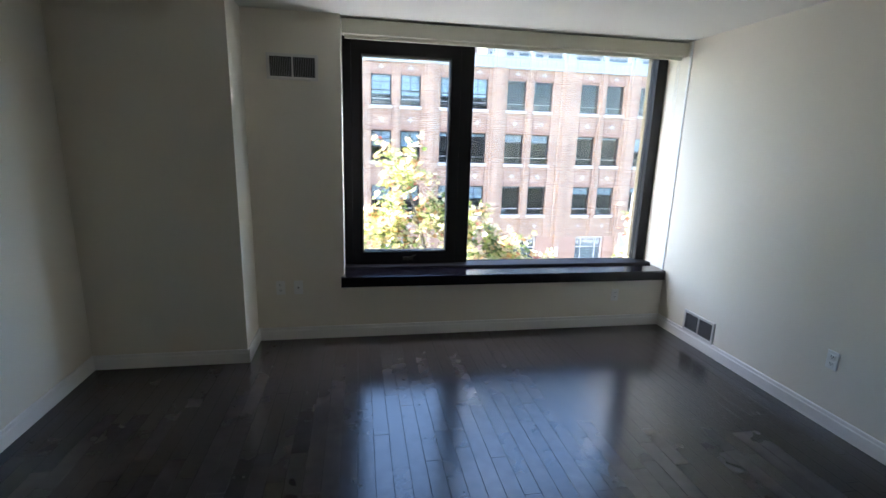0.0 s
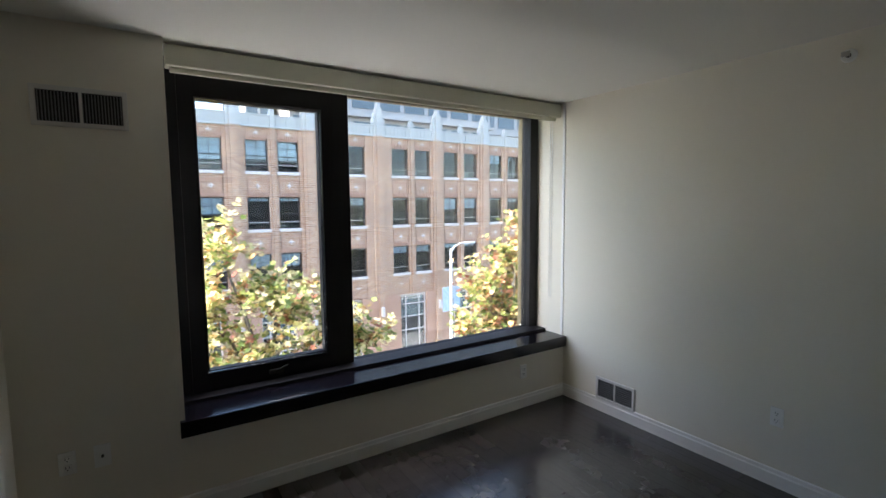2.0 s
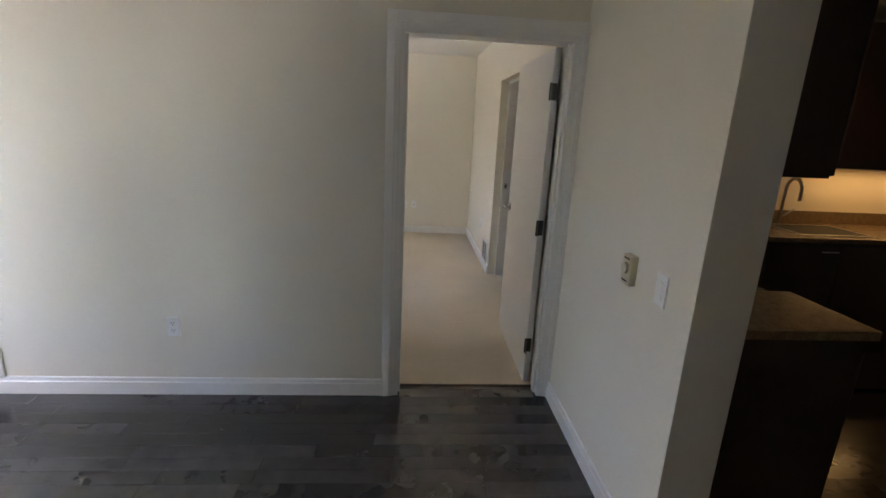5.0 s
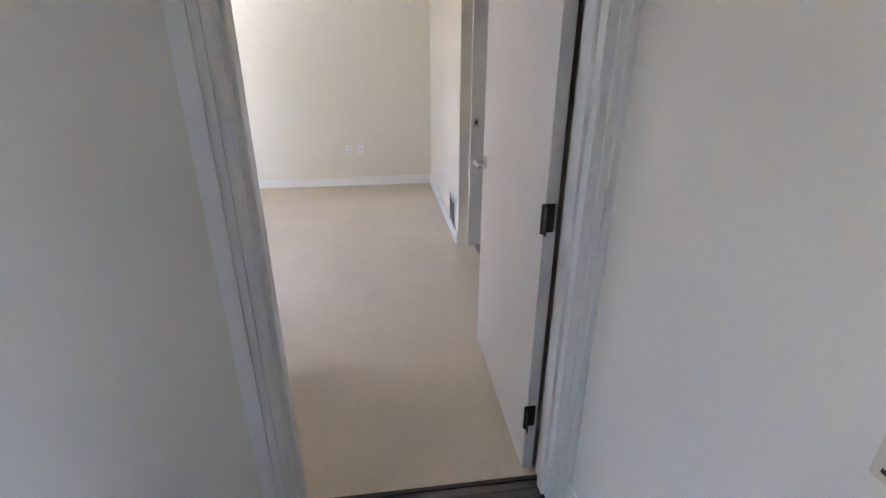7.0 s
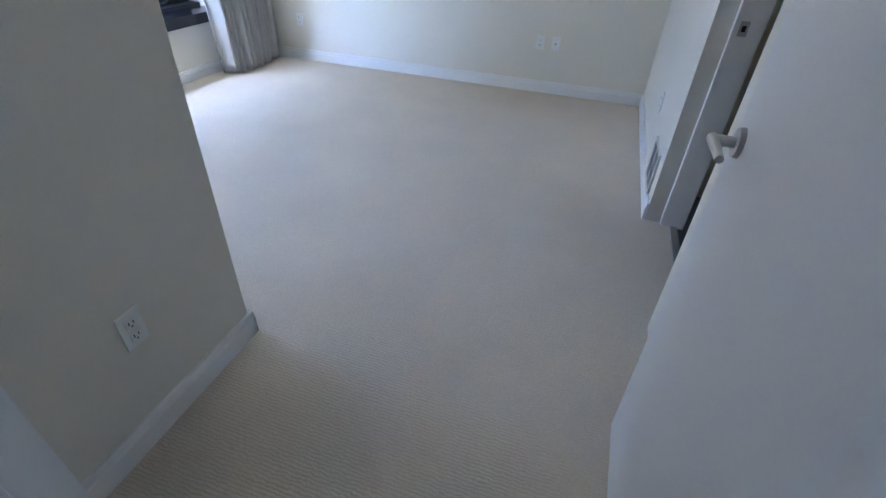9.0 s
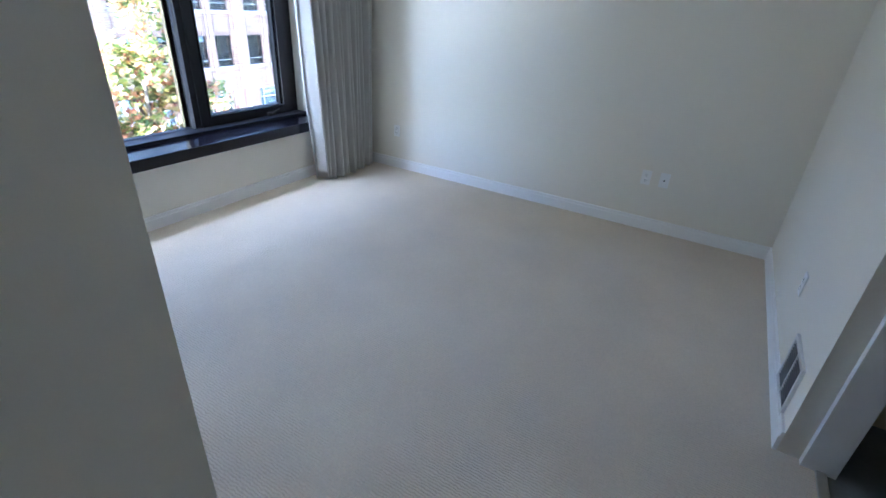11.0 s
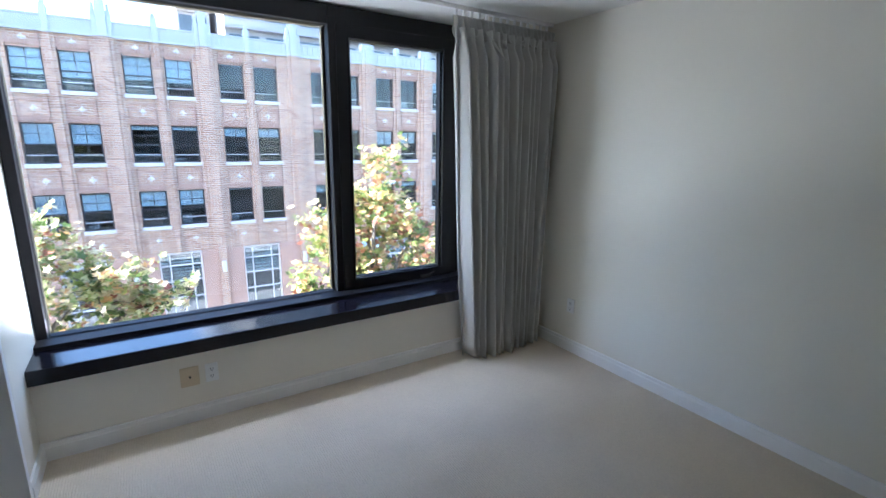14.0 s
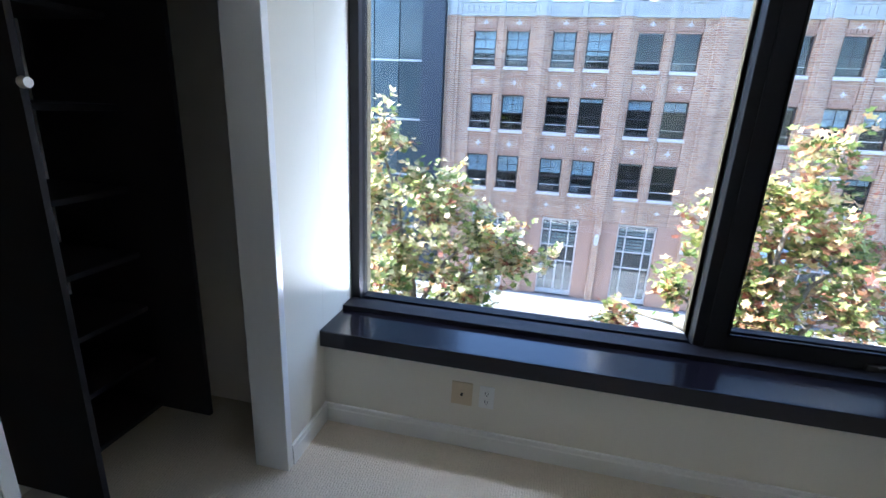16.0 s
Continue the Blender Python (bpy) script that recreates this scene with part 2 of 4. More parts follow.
def leaf_material(name, greens):
    """Backlit leaves; each leaf takes one of the autumn colours."""
    m = bpy.data.materials.new(name)
    m.use_nodes = True
    nt = m.node_tree
    b = nt.nodes["Principled BSDF"]
    b.inputs["Roughness"].default_value = 0.5
    geo = nt.nodes.new("ShaderNodeNewGeometry")
    ramp = nt.nodes.new("ShaderNodeValToRGB")
    ramp.color_ramp.interpolation = 'CONSTANT'
    els = ramp.color_ramp.elements
    for i, (pos, col) in enumerate(greens):
        e = els[i] if i < 2 else els.new(pos)
        e.position, e.color = pos, (*col, 1)
    nt.links.new(geo.outputs["Random Per Island"], ramp.inputs["Fac"])
    nt.links.new(ramp.outputs[0], b.inputs["Base Color"])
    thin = nt.nodes.new("ShaderNodeBsdfTranslucent")
    nt.links.new(ramp.outputs[0], thin.inputs["Color"])
    mix = nt.nodes.new("ShaderNodeMixShader"); mix.inputs[0].default_value = 0.52
    nt.links.new(b.outputs[0], mix.inputs[1]); nt.links.new(thin.outputs[0], mix.inputs[2])
    nt.links.new(mix.outputs[0], nt.nodes["Material Output"].inputs["Surface"])
    return m


M_LEAF = leaf_material("autumn_leaves", ((0.0, (0.14, 0.20, 0.05)), (0.17, (0.38, 0.42, 0.13)), (0.38, (0.72, 0.68, 0.34)), (0.64, (0.82, 0.69, 0.42)), (0.85, (0.68, 0.40, 0.17)), (0.95, (0.36, 0.13, 0.08))))
M_LEAF_RUST = leaf_material("rusty_leaves", ((0.0, (0.14, 0.20, 0.05)), (0.22, (0.38, 0.43, 0.12)), (0.44, (0.72, 0.64, 0.28)), (0.64, (0.76, 0.52, 0.30)), (0.82, (0.62, 0.30, 0.16)), (0.94, (0.38, 0.14, 0.09))))


# ---- mesh helpers ----
def box(bm, x0, x1, y0, y1, z0, z1, bev=0.0):
    vs = [bm.verts.new(p) for p in ((x0, y0, z0), (x1, y0, z0), (x1, y1, z0), (x0, y1, z0), (x0, y0, z1), (x1, y0, z1), (x1, y1, z1), (x0, y1, z1))]
    fs = [bm.faces.new([vs[i] for i in f]) for f in ((3, 2, 1, 0), (4, 5, 6, 7), (0, 1, 5, 4), (1, 2, 6, 5), (2, 3, 7, 6), (3, 0, 4, 7))]
    if bev:
        es = list({e for f in fs for e in f.edges})
        bmesh.ops.bevel(bm, geom=es, offset=bev, segments=2, affect='EDGES', profile=0.6)
    return bm


def boxes(*rows, bev=0.0):
    bm = bmesh.new()
    for r in rows:
        box(bm, *r, bev=bev)
    return bm


def rod(bm, a, b, r0, r1=None, seg=12):
    """A tapered round bar from a to b."""
    a, b = Vector(a), Vector(b)
    r1 = r0 if r1 is None else r1
    q = (b - a).to_track_quat('Z', 'Y')
    rings = []
    for p, r in ((a, r0), (b, r1)):
        rings.append([bm.verts.new(p + q @ Vector((r * math.cos(2 * math.pi * i / seg), r * math.sin(2 * math.pi * i / seg), 0))) for i in range(seg)])
    for i in range(seg):
        j = (i + 1) % seg
        bm.faces.new((rings[0][i], rings[0][j], rings[1][j], rings[1][i]))
    bm.faces.new(rings[0][::-1]); bm.faces.new(rings[1])
    return bm


def part(name, bm, mat, parent=None, label="", smooth=False):
    me = bpy.data.meshes.new(name)
    bm.normal_update()
    bm.to_mesh(me); bm.free()
    me.materials.append(mat)
    if smooth:
        for p in me.polygons:
            p.use_smooth = True
    ob = new(name, me)
    if parent:
        ob.parent = parent
    if label:
        ob["label"] = label
    return ob


def thing(name, label, category, group="", kind="", at=(0, 0, 0), rz=0):
    ob = new(name)
    ob.empty_display_size = 0.1
    ob.matrix_basis = pose(*at, 0, 0, rz)
    return tagged(ob, label, category, group, kind)


def structure(name, bm, mat, label, category):
    return tagged(part(name, bm, mat), label, category, kind="structure")


# ---- the flat: plan ----
CEIL = 2.55
EAST = 2.89            # living room's east wall, west face
NORTH = 4.05           # window wall, inner face
OUT = 4.62             # outer face
WEST = -1.80
SOUTH = -4.2
BED_E = 7.35
BED_S = 0.18
CL_S, CL_E = 1.65, 3.862
D0, D1, DH = 0.245, 1.135, 2.05     # bedroom doorway
B0, B1 = 4.45, 5.33                 # bathroom doorway

structure("floor_slab", boxes((WEST - .2, 3.0, SOUTH - .2, 4.05, -0.2, -0.012), (3.0, 4.12, SOUTH - .2, 0.0, -0.2, -0.012)), M_GAP, "dark joints under the stained floorboards", "floor")
structure("carpet_floor", boxes((3.0, BED_E + .1, 0.02, NORTH, -0.2, 0.004)), M_CARPET, "beige ribbed loop-pile wall-to-wall carpet", "carpet")
structure("bathroom_floor", boxes((4.265, BED_E + .1, -2.2, 0.018, -0.2, -0.004)), M_TILE, "grey bathroom floor tiles", "floor")
structure("ceiling", boxes((WEST - .2, BED_E + .2, SOUTH - .2, OUT, CEIL, CEIL + .25)), M_CEIL, "smooth white painted ceiling", "ceiling")
structure("wall_north_living", boxes((WEST - .2, -0.06, NORTH, OUT, -.2, CEIL), (-0.06, EAST, NORTH, OUT, -.2, 0.445)), M_WALL, "off-white window wall with an upper vent", "wall")
structure("wall_north_bedroom", boxes((3.01, 3.95, NORTH, OUT, -.2, CEIL), (3.95, 6.80, NORTH, OUT, -.2, 0.445), (6.80, BED_E + .2, NORTH, OUT, -.2, CEIL)), M_WALL, "off-white wall under the bedroom window", "wall")
structure("wall_pillar", boxes((WEST, -0.76, 3.65, NORTH - .001, -.02, CEIL), bev=0.004), M_WALL, "off-white boxed-out corner of the living room", "wall")
structure("wall_west", boxes((WEST - .2, WEST, SOUTH, NORTH, -.2, CEIL)), M_WALL, "off-white plain living room wall", "wall")
structure("wall_south", boxes((WEST - .2, 4.3, SOUTH - .2, SOUTH, -.2, CEIL)), M_WALL, "off-white plain wall at the back of the living room", "wall")
structure("wall_east_living", boxes((EAST, 3.01, D1, OUT, -.2, CEIL), (EAST, 3.01, D0, D1, DH, CEIL), (EAST, 3.01, 0.0, D0, -.2, CEIL)), M_WALL, "cream-white wall with the bedroom doorway", "wall")
structure("wall_kitchen_stub", boxes((1.65, EAST, 0.0, 0.19, -.02, CEIL), bev=0.003), M_WALL, "white wall between living room and kitchen", "wall")
structure("wall_kitchen_east", boxes((4.12, 4.26, SOUTH, 0.018, -.2, CEIL)), M_WALL, "warm lit kitchen wall", "wall")
structure("wall_bedroom_south", boxes((3.01, B0, 0.02, BED_S, -.02, CEIL), (B0, B1, 0.02, BED_S, 2.06, CEIL), (B1, BED_E, 0.02, BED_S, -.02, CEIL)), M_WALL, "off-white bedroom wall with the bathroom doorway", "wall")
structure("wall_bedroom_east", boxes((BED_E, BED_E + .2, -2.2, NORTH, -.2, CEIL)), M_WALL, "plain off-white bedroom wall", "wall")
structure("wall_bathroom", boxes((4.265, BED_E, -2.4, -2.2, -.2, CEIL), (5.75, 5.85, -2.2, 0.02, -.02, CEIL)), M_CREAM, "cream tiled bathroom wall", "wall")
structure("wall_closet_south", boxes((3.01, CL_E, CL_S, CL_S + .1, -.02, CEIL), (CL_E - .1, CL_E, CL_S + .1, 2.72, -.02, CEIL), bev=0.003), M_WALL, "grey-shaded white wall of the closet box", "wall")
structure("wall_closet_north", boxes((3.84, 3.95, 3.70, NORTH - .001, -.02, CEIL), (3.84, 3.95, 2.72, 3.70, 2.02, CEIL)), M_WALL, "white stub wall between closet and window", "wall")


# ---- trim ----
def skirting(name, x0, y0, x1, y1, label="white painted baseboard with a stepped cap", h=0.105):
    """A baseboard from (x0, y0) to (x1, y1), on the left of that line."""
    a, b = Vector((x0, y0, 0)), Vector((x1, y1, 0))
    n = Vector((-(b - a).y, (b - a).x, 0)).normalized()
    bm = bmesh.new()
    prof = ((0, 0), (0.016, 0), (0.016, h - .028), (0.012, h - .022), (0.012, h - .004), (0.009, h), (0, h))
    ends = [[bm.verts.new(p + n * d + Vector((0, 0, z))) for d, z in prof] for p in (a, b)]
    k = len(prof)
    for i in range(k):
        bm.faces.new((ends[0][i], ends[0][(i + 1) % k], ends[1][(i + 1) % k], ends[1][i]))
    bm.faces.new(ends[0][::-1]); bm.faces.new(ends[1])
    bmesh.ops.recalc_face_normals(bm, faces=bm.faces)
    return structure(name, bm, M_TRIM, label, "baseboard")


skirting("baseboard_north", EAST, NORTH, -0.76, NORTH)
skirting("baseboard_pillar_side", -0.76, NORTH, -0.76, 3.634)
skirting("baseboard_pillar_front", -0.744, 3.65, WEST, 3.65)
skirting("baseboard_west", WEST, 3.65, WEST, SOUTH)
skirting("baseboard_east", EAST, 1.20, EAST, NORTH)
skirting("baseboard_stub", 1.65, 0.19, 2.87, 0.19)
skirting("baseboard_stub_end", 1.65, 0.0, 1.65, 0.206)
skirting("baseboard_bed_north", BED_E, NORTH, 3.95, NORTH)
skirting("baseboard_bed_east", BED_E, BED_S, BED_E, NORTH)
skirting("baseboard_bed_south", B1 + .0, BED_S, BED_E, BED_S)
skirting("baseboard_closet_side", CL_E + .016, CL_S, 3.01, CL_S)
skirting("baseboard_closet_front", CL_E, 2.71, CL_E, CL_S - .016)
skirting("baseboard_closet_stub", 3.95, NORTH, 3.95, 3.705)


def casing(name, y0, y1, h, x, sign, label):
    """A stepped door casing on a wall that runs along y."""
    w = 0.092
    bm = bmesh.new()
    for d, t in ((0.0, 0.012), (0.022, 0.018), (0.045, 0.024)):
        xa, xb = sorted((x, x + sign * t))
        box(bm, xa, xb, y1 + d, y1 + w - .002, 0, h + w, bev=0.003)
        box(bm, xa, xb, y0 - w + .002, y0 - d, 0, h + w, bev=0.003)
        box(bm, xa, xb, y0 - d, y1 + d, h + d, h + w - .002, bev=0.003)
    return structure(name, bm, M_TRIM, label, "door casing")


casing("door_casing", D0 + .012, D1 - .012, DH - .012, EAST, -1, "white stepped casing round the bedroom doorway")
jamb = structure("door_jamb", boxes((EAST - .01, 3.02, D1 - .018, D1 + .001, 0, DH), (EAST - .01, 3.02, D0 - .001, D0 + .018, 0, DH), (EAST - .01, 3.02, D0, D1, DH - .018, DH + .001),
          (EAST + .03, 2.965, D1 - .03, D1 - .017, 0, DH - .018), (EAST + .03, 2.965, D0 + .017, D0 + .03, 0, DH - .018), bev=0.002), M_TRIM, "white door jamb with a stop strip", "door jamb")
casing("door_casing_bedroom", D0 + .012, D1 - .012, DH - .012, 3.01, 1, "white casing on the bedroom side of the doorway")
strike = thing("strike_plate", "small satin steel strike plate in the door jamb", "strike plate", at=(2.992, D1 - .018, 1.035))
part("plate", boxes((-.02, .012, -.003, 0.0005, -.032, .032), bev=0.001), M_STEEL, strike)
part("latch_hole", boxes((-.012, .006, -.0045, -.0025, -.012, .012)), M_SLOT, strike)
for z in (-.024, .024):
    part("screw", rod(bmesh.new(), (-.004, -.0045, z), (-.004, -.002, z), .0035), M_BRONZE, strike)
structure("threshold", boxes((2.985, 3.004, D0, D1, -.01, 0.006), bev=0.003), M_WENGE, "dark wooden threshold strip at the carpet edge", "threshold")
structure("bathroom_threshold", boxes((B0, B1, 0.012, 0.05, -.005, 0.012), bev=0.003), M_STEEL, "metal threshold strip at the bathroom", "threshold")
structure("bathroom_jamb", boxes((B1 - .03, B1 + .002, -.02, 0.10, 0, 2.06), (B0 - .002, B0 + .03, -.02, 0.10, 0, 2.06), (B0, B1, -.02, 0.10, 2.03, 2.062), bev=0.003), M_TRIM, "white recessed bathroom door jamb", "door jamb")
structure("closet_jamb", boxes((3.80, 3.962, 3.66, 3.702, 0, 2.03), (3.80, 3.88, 2.718, 2.75, 0, 2.03), (3.80, 3.958, 2.75, 3.66, 1.99, 2.03), bev=0.004), M_TRIM, "white stepped trim round the closet opening", "door jamb")
structure("corner_bead", boxes((EAST - .008, EAST + .002, 4.06, 4.085, 0.53, CEIL), bev=0.002), M_TRIM, "thin white trim strip beside the window", "trim")


# ---- windows ----
def rect_ring(bm, x0, x1, z0, z1, l, r, b, t, y0, y1, bev=0.004):
    """A rectangular border with the given widths."""
    box(bm, x0, x0 + l, y0, y1, z0, z1, bev=bev)
    box(bm, x1 - r, x1, y0, y1, z0, z1, bev=bev)
    box(bm, x0 + l - .002, x1 - r + .002, y0, y1, z0, z0 + b, bev=bev)
    box(bm, x0 + l - .002, x1 - r + .002, y0, y1, z1 - t, z1, bev=bev)
    return bm


def window(name, label, x0, x1, mullion, fixed, sash, z_fixed, z_sash, top, handle_x):
    """A black two-light window: a fixed light and a casement whose sash stands proud."""
    w = tagged(new(name), label, "window", kind="structure")
    (f0, f1), (s0, s1) = fixed, sash
    part("window_frame", rect_ring(bmesh.new(), x0 + .002, x1 - .002, 0.50, top, min(f0, s0) - x0 - .05 if s0 < f0 else f0 - x0, x1 - max(f1, s1) - .05 if s1 > f1 else x1 - f1, .05, top - z_fixed[1], 4.385, 4.50), M_BLACK, w)
    part("mullion", boxes((*mullion, 4.375, 4.52, .50, top), bev=0.005), M_BLACK, w)
    part("sash", rect_ring(bmesh.new(), s0 - .095, s1 + .095, .53, z_fixed[1] + .01, .095, .095, z_sash[0] - .53, z_fixed[1] + .01 - z_sash[1], 4.365, 4.455), M_BLACK, w)
    part("glazing_bead", rect_ring(bmesh.new(), s0 - .012, s1 + .012, z_sash[0] - .012, z_sash[1] + .012, .012, .012, .012, .012, 4.358, 4.40, bev=0.002), M_SILL, w)
    # sides and head take the painted sun tone; the bottom stays black
    part("outer_edge", boxes((f0 - .012, f0, 4.445, 4.55, z_fixed[0], z_fixed[1]), (f1, f1 + .012, 4.445, 4.55, z_fixed[0], z_fixed[1]), (f0, f1, 4.445, 4.55, z_fixed[1], z_fixed[1] + .012)), M_SUNEDGE, w, "bronze-coloured outer reveal with sunlight put into its colour")
    part("outer_sill", boxes((x0, x1, 4.44, OUT, .44, .50), bev=0.004), M_BLACK, w)
    part("lower_rail", boxes((f0 - .01, f1 + .01, 4.38, 4.43, .50, z_fixed[0]), bev=0.004), M_BLACK, w)
    for a, b, (za, zb) in ((f0, f1, z_fixed), (s0, s1, z_sash)):
        p = part("pane", boxes((a - .008, b + .008, 4.425, 4.431, za - .008, zb + .008)), M_GLASS, w)
        p.visible_shadow = False
    part("inner_ledge", boxes((x0 + .004, x1 - .004, 4.265, 4.384, .528, .556), bev=0.004), M_BLACK, w)
    hb = bmesh.new()
    box(hb, handle_x - .045, handle_x + .045, 4.345, 4.37, z_sash[0] - .085, z_sash[0] - .055, bev=0.006)
    rod(hb, (handle_x, 4.345, z_sash[0] - .065), (handle_x + .07, 4.325, z_sash[0] - .03), .009, .006)
    part("crank_handle", hb, M_BRONZE, w)
    return w


window("window_1", "black-framed two-light window onto the street", -0.06, EAST, (0.93, 1.055), (1.055, 2.795), (0.105, 0.845), (0.555, 2.475), (0.675, 2.325), 2.548, 0.5)
window("window_2", "black-framed two-light window beside the curtain", 3.95, 6.80, (5.70, 5.76), (4.00, 5.70), (5.845, 6.60), (0.55, 2.42), (0.64, 2.335), 2.54, 6.45)
structure("window_sill_1", boxes((-0.085, EAST - .001, 4.018, 4.39, 0.446, 0.535), bev=0.004), M_SILL, "polished black window sill", "window sill")
structure("window_sill_2", boxes((3.951, 6.78, 4.005, 4.39, 0.446, 0.53), bev=0.004), M_SILL, "polished black window sill in the bedroom", "window sill")
structure("window_head_2", boxes((3.952, 6.798, 4.50, OUT - .002, 2.52, CEIL - .002)), M_BLACK, "dark window head", "trim")

blind = thing("roller_blind", "cream roller blind rolled up in its cassette", "roller blind")
part("cassette", boxes((-0.05, EAST - .012, 4.10, 4.20, 2.43, 2.538), bev=0.006), M_BLIND, blind)
part("hem_bar", boxes((-0.03, EAST - .04, 4.135, 4.155, 2.402, 2.431), bev=0.004), M_BLIND, blind)
cordbm = bmesh.new()
for yy in (4.20, 4.225):
    rod(cordbm, (EAST - .012, yy, 2.44), (EAST - .012, yy, 0.86), .0022, seg=6)
rod(cordbm, (EAST - .012, 4.20, .86), (EAST - .012, 4.225, .86), .0024, seg=6)
part("bead_cord", cordbm, M_PLASTIC, blind, "thin white bead cord")

# ---- living room fittings ----
def outlet(at, rz, label, mat=None, kind="duplex", plate=(0.07, 0.115), group="wall outlets"):
    """A wall plate that faces its local -y."""
    mat = mat or M_PLASTIC
    o = thing("wall_outlet" if kind in ("duplex", "coax") else "light_switch", label, "outlet" if kind in ("duplex", "coax") else "switch", group, at=at, rz=rz)
    w, h = plate[0] / 2, plate[1] / 2
    part("cover_plate", boxes((-w, w, -.007, 0.001, -h, h), bev=0.003), mat, o)
    if kind == "duplex":
        for z in (-.022, .022):
            part("socket", boxes((-.017, .017, -.010, -.005, z - .015, z + .015), bev=0.003), mat, o)
            for x, d in ((-.007, .006), (.007, .0045)):
                part("slot", boxes((x - .0013, x + .0013, -.0106, -.0095, z - d + .003, z + d + .003)), M_SLOT, o)
            part("earth_hole", rod(bmesh.new(), (0, -.0106, z - .009), (0, -.0095, z - .009), .0028, seg=8), M_SLOT, o)
    elif kind == "coax":
        part("coax_port", rod(bmesh.new(), (0, -.018, 0), (0, -.006, 0), .006), M_BRONZE, o)
    else:
        part("rocker", boxes((-.016, .016, -.011, -.005, -.033, .033), bev=0.003), mat, o)
    return o


outlet((EAST, 2.385, .425), -90, "white duplex outlet on the cream wall")
outlet((2.41, NORTH, .305), 0, "white duplex outlet under the window sill")
outlet((-.43, NORTH, .45), 0, "white coaxial outlet plate on the window wall", kind="coax")
outlet((-.57, NORTH, .45), 0, "white duplex outlet on the window wall")
outlet((1.84, 0.19, 1.07), 180, "white rocker light switch beside the thermostat", kind="switch")
outlet((3.465, CL_S, .405), 0, "white duplex outlet on the closet wall")
outlet((4.657, NORTH, .293), 0, "beige coaxial outlet plate below the bedroom sill", M_BEIGE, "coax", (.10, .12))
outlet((4.775, NORTH, .293), 0, "white duplex outlet beside the beige plate")
outlet((BED_E, 3.575, .386), -90, "white duplex outlet near the curtain")
outlet((BED_E, 1.146, .43), -90, "white duplex outlet on the bedroom wall")
outlet((BED_E, 1.01, .433), -90, "white coaxial outlet plate on the bedroom wall", kind="coax")
outlet((6.08, BED_S, .43), 180, "white duplex outlet above the bedroom vent")


def vent(at, rz, width, height, label, sections=2, slats=12, vertical=False):
    """A wall register: frame, mullions and slats; it faces its local -y."""
    v = thing("wall_vent", label, "vent", "wall vents", at=at, rz=rz)
    w, h = width / 2, height / 2
    part("backing", boxes((-w + .012, w - .012, -.004, 0.001, -h + .012, h - .012)), M_SLOT, v)
    part("vent_frame", rect_ring(bmesh.new(), -w, w, -h, h, .022, .022, .022, .022, -.014, 0.0, bev=0.004), M_VENT, v)
    inner = width - .044
    for k in range(1, sections):
        x = -w + .022 + inner * k / sections
        part("divider", boxes((x - .006, x + .006, -.013, -.003, -h + .02, h - .02)), M_VENT, v)
    if vertical:
        for i in range(slats):
            x = -w + .022 + inner * (i + .5) / slats
            part("slat", boxes((x - .0022, x + .0022, -.011, -.004, -h + .02, h - .02)), M_SLAT, v)
    else:
        for i in range(slats):
            z = -h + .022 + (height - .044) * (i + .5) / slats
            part("slat", boxes((-w + .02, w - .02, -.011, -.004, z - .002, z + .002)), M_SLAT, v)
    return v


vent((-.41, NORTH, 2.16), 0, .37, .185, "white wall vent with upright slats high on the window wall", 2, 26, True)
vent((EAST, 3.505, .19), -90, .36, .185, "white wall vent with grey slats above the baseboard", 2, 9)
vent((5.60, BED_S, .21), 180, .30, .25, "white wall vent low on the bedroom wall", 2, 12)

smoke = thing("smoke_detector", "yellowed round smoke detector on the cream wall", "smoke detector", at=(EAST, 1.375, 2.30), rz=-90)
bm = rod(bmesh.new(), (0, 0.001, 0), (0, -.028, 0), .070, .066, 28)
part("base", bm, M_CREAM, smoke)
part("cap", rod(bmesh.new(), (0, -.028, 0), (0, -.046, 0), .056, .040, 28), M_CREAM, smoke)
part("grille_ring", rod(bmesh.new(), (0, -.046, 0), (0, -.048, 0), .030, .028, 20), M_VENT, smoke)
part("indicator", rod(bmesh.new(), (.03, -.044, .0), (.03, -.047, .0), .004, seg=8), M_SLOT, smoke)
sprinkler = thing("fire_sprinkler", "sidewall fire sprinkler with a round escutcheon", "sprinkler", at=(EAST, 2.16, 2.433), rz=-90)
part("escutcheon", rod(bmesh.new(), (0, 0.001, 0), (0, -.010, 0), .036, .030, 20), M_PLASTIC, sprinkler)
part("nozzle", rod(bmesh.new(), (0, -.010, 0), (0, -.045, 0), .012, .009), M_BRONZE, sprinkler)
part("deflector", boxes((-.018, .018, -.052, -.046, -.012, .014), bev=0.002), M_STEEL, sprinkler)

thermo = thing("thermostat", "yellowed dial thermostat on the white wall", "thermostat", at=(2.065, 0.19, 1.075), rz=180)
part("case", boxes((-.036, .036, -.030, 0.001, -.060, .060), bev=0.006), M_CREAM, thermo)
part("dial", rod(bmesh.new(), (0, -.030, .008), (0, -.040, .008), .024, .022, 24), M_CREAM, thermo, "round ivory dial")
part("scale_slot", boxes((-.022, .022, -.0312, -.0295, .044, .050)), M_SLOT, thermo)
part("grille_slot", boxes((-.022, .022, -.0312, -.0295, -.046, -.040)), M_SLOT, thermo)

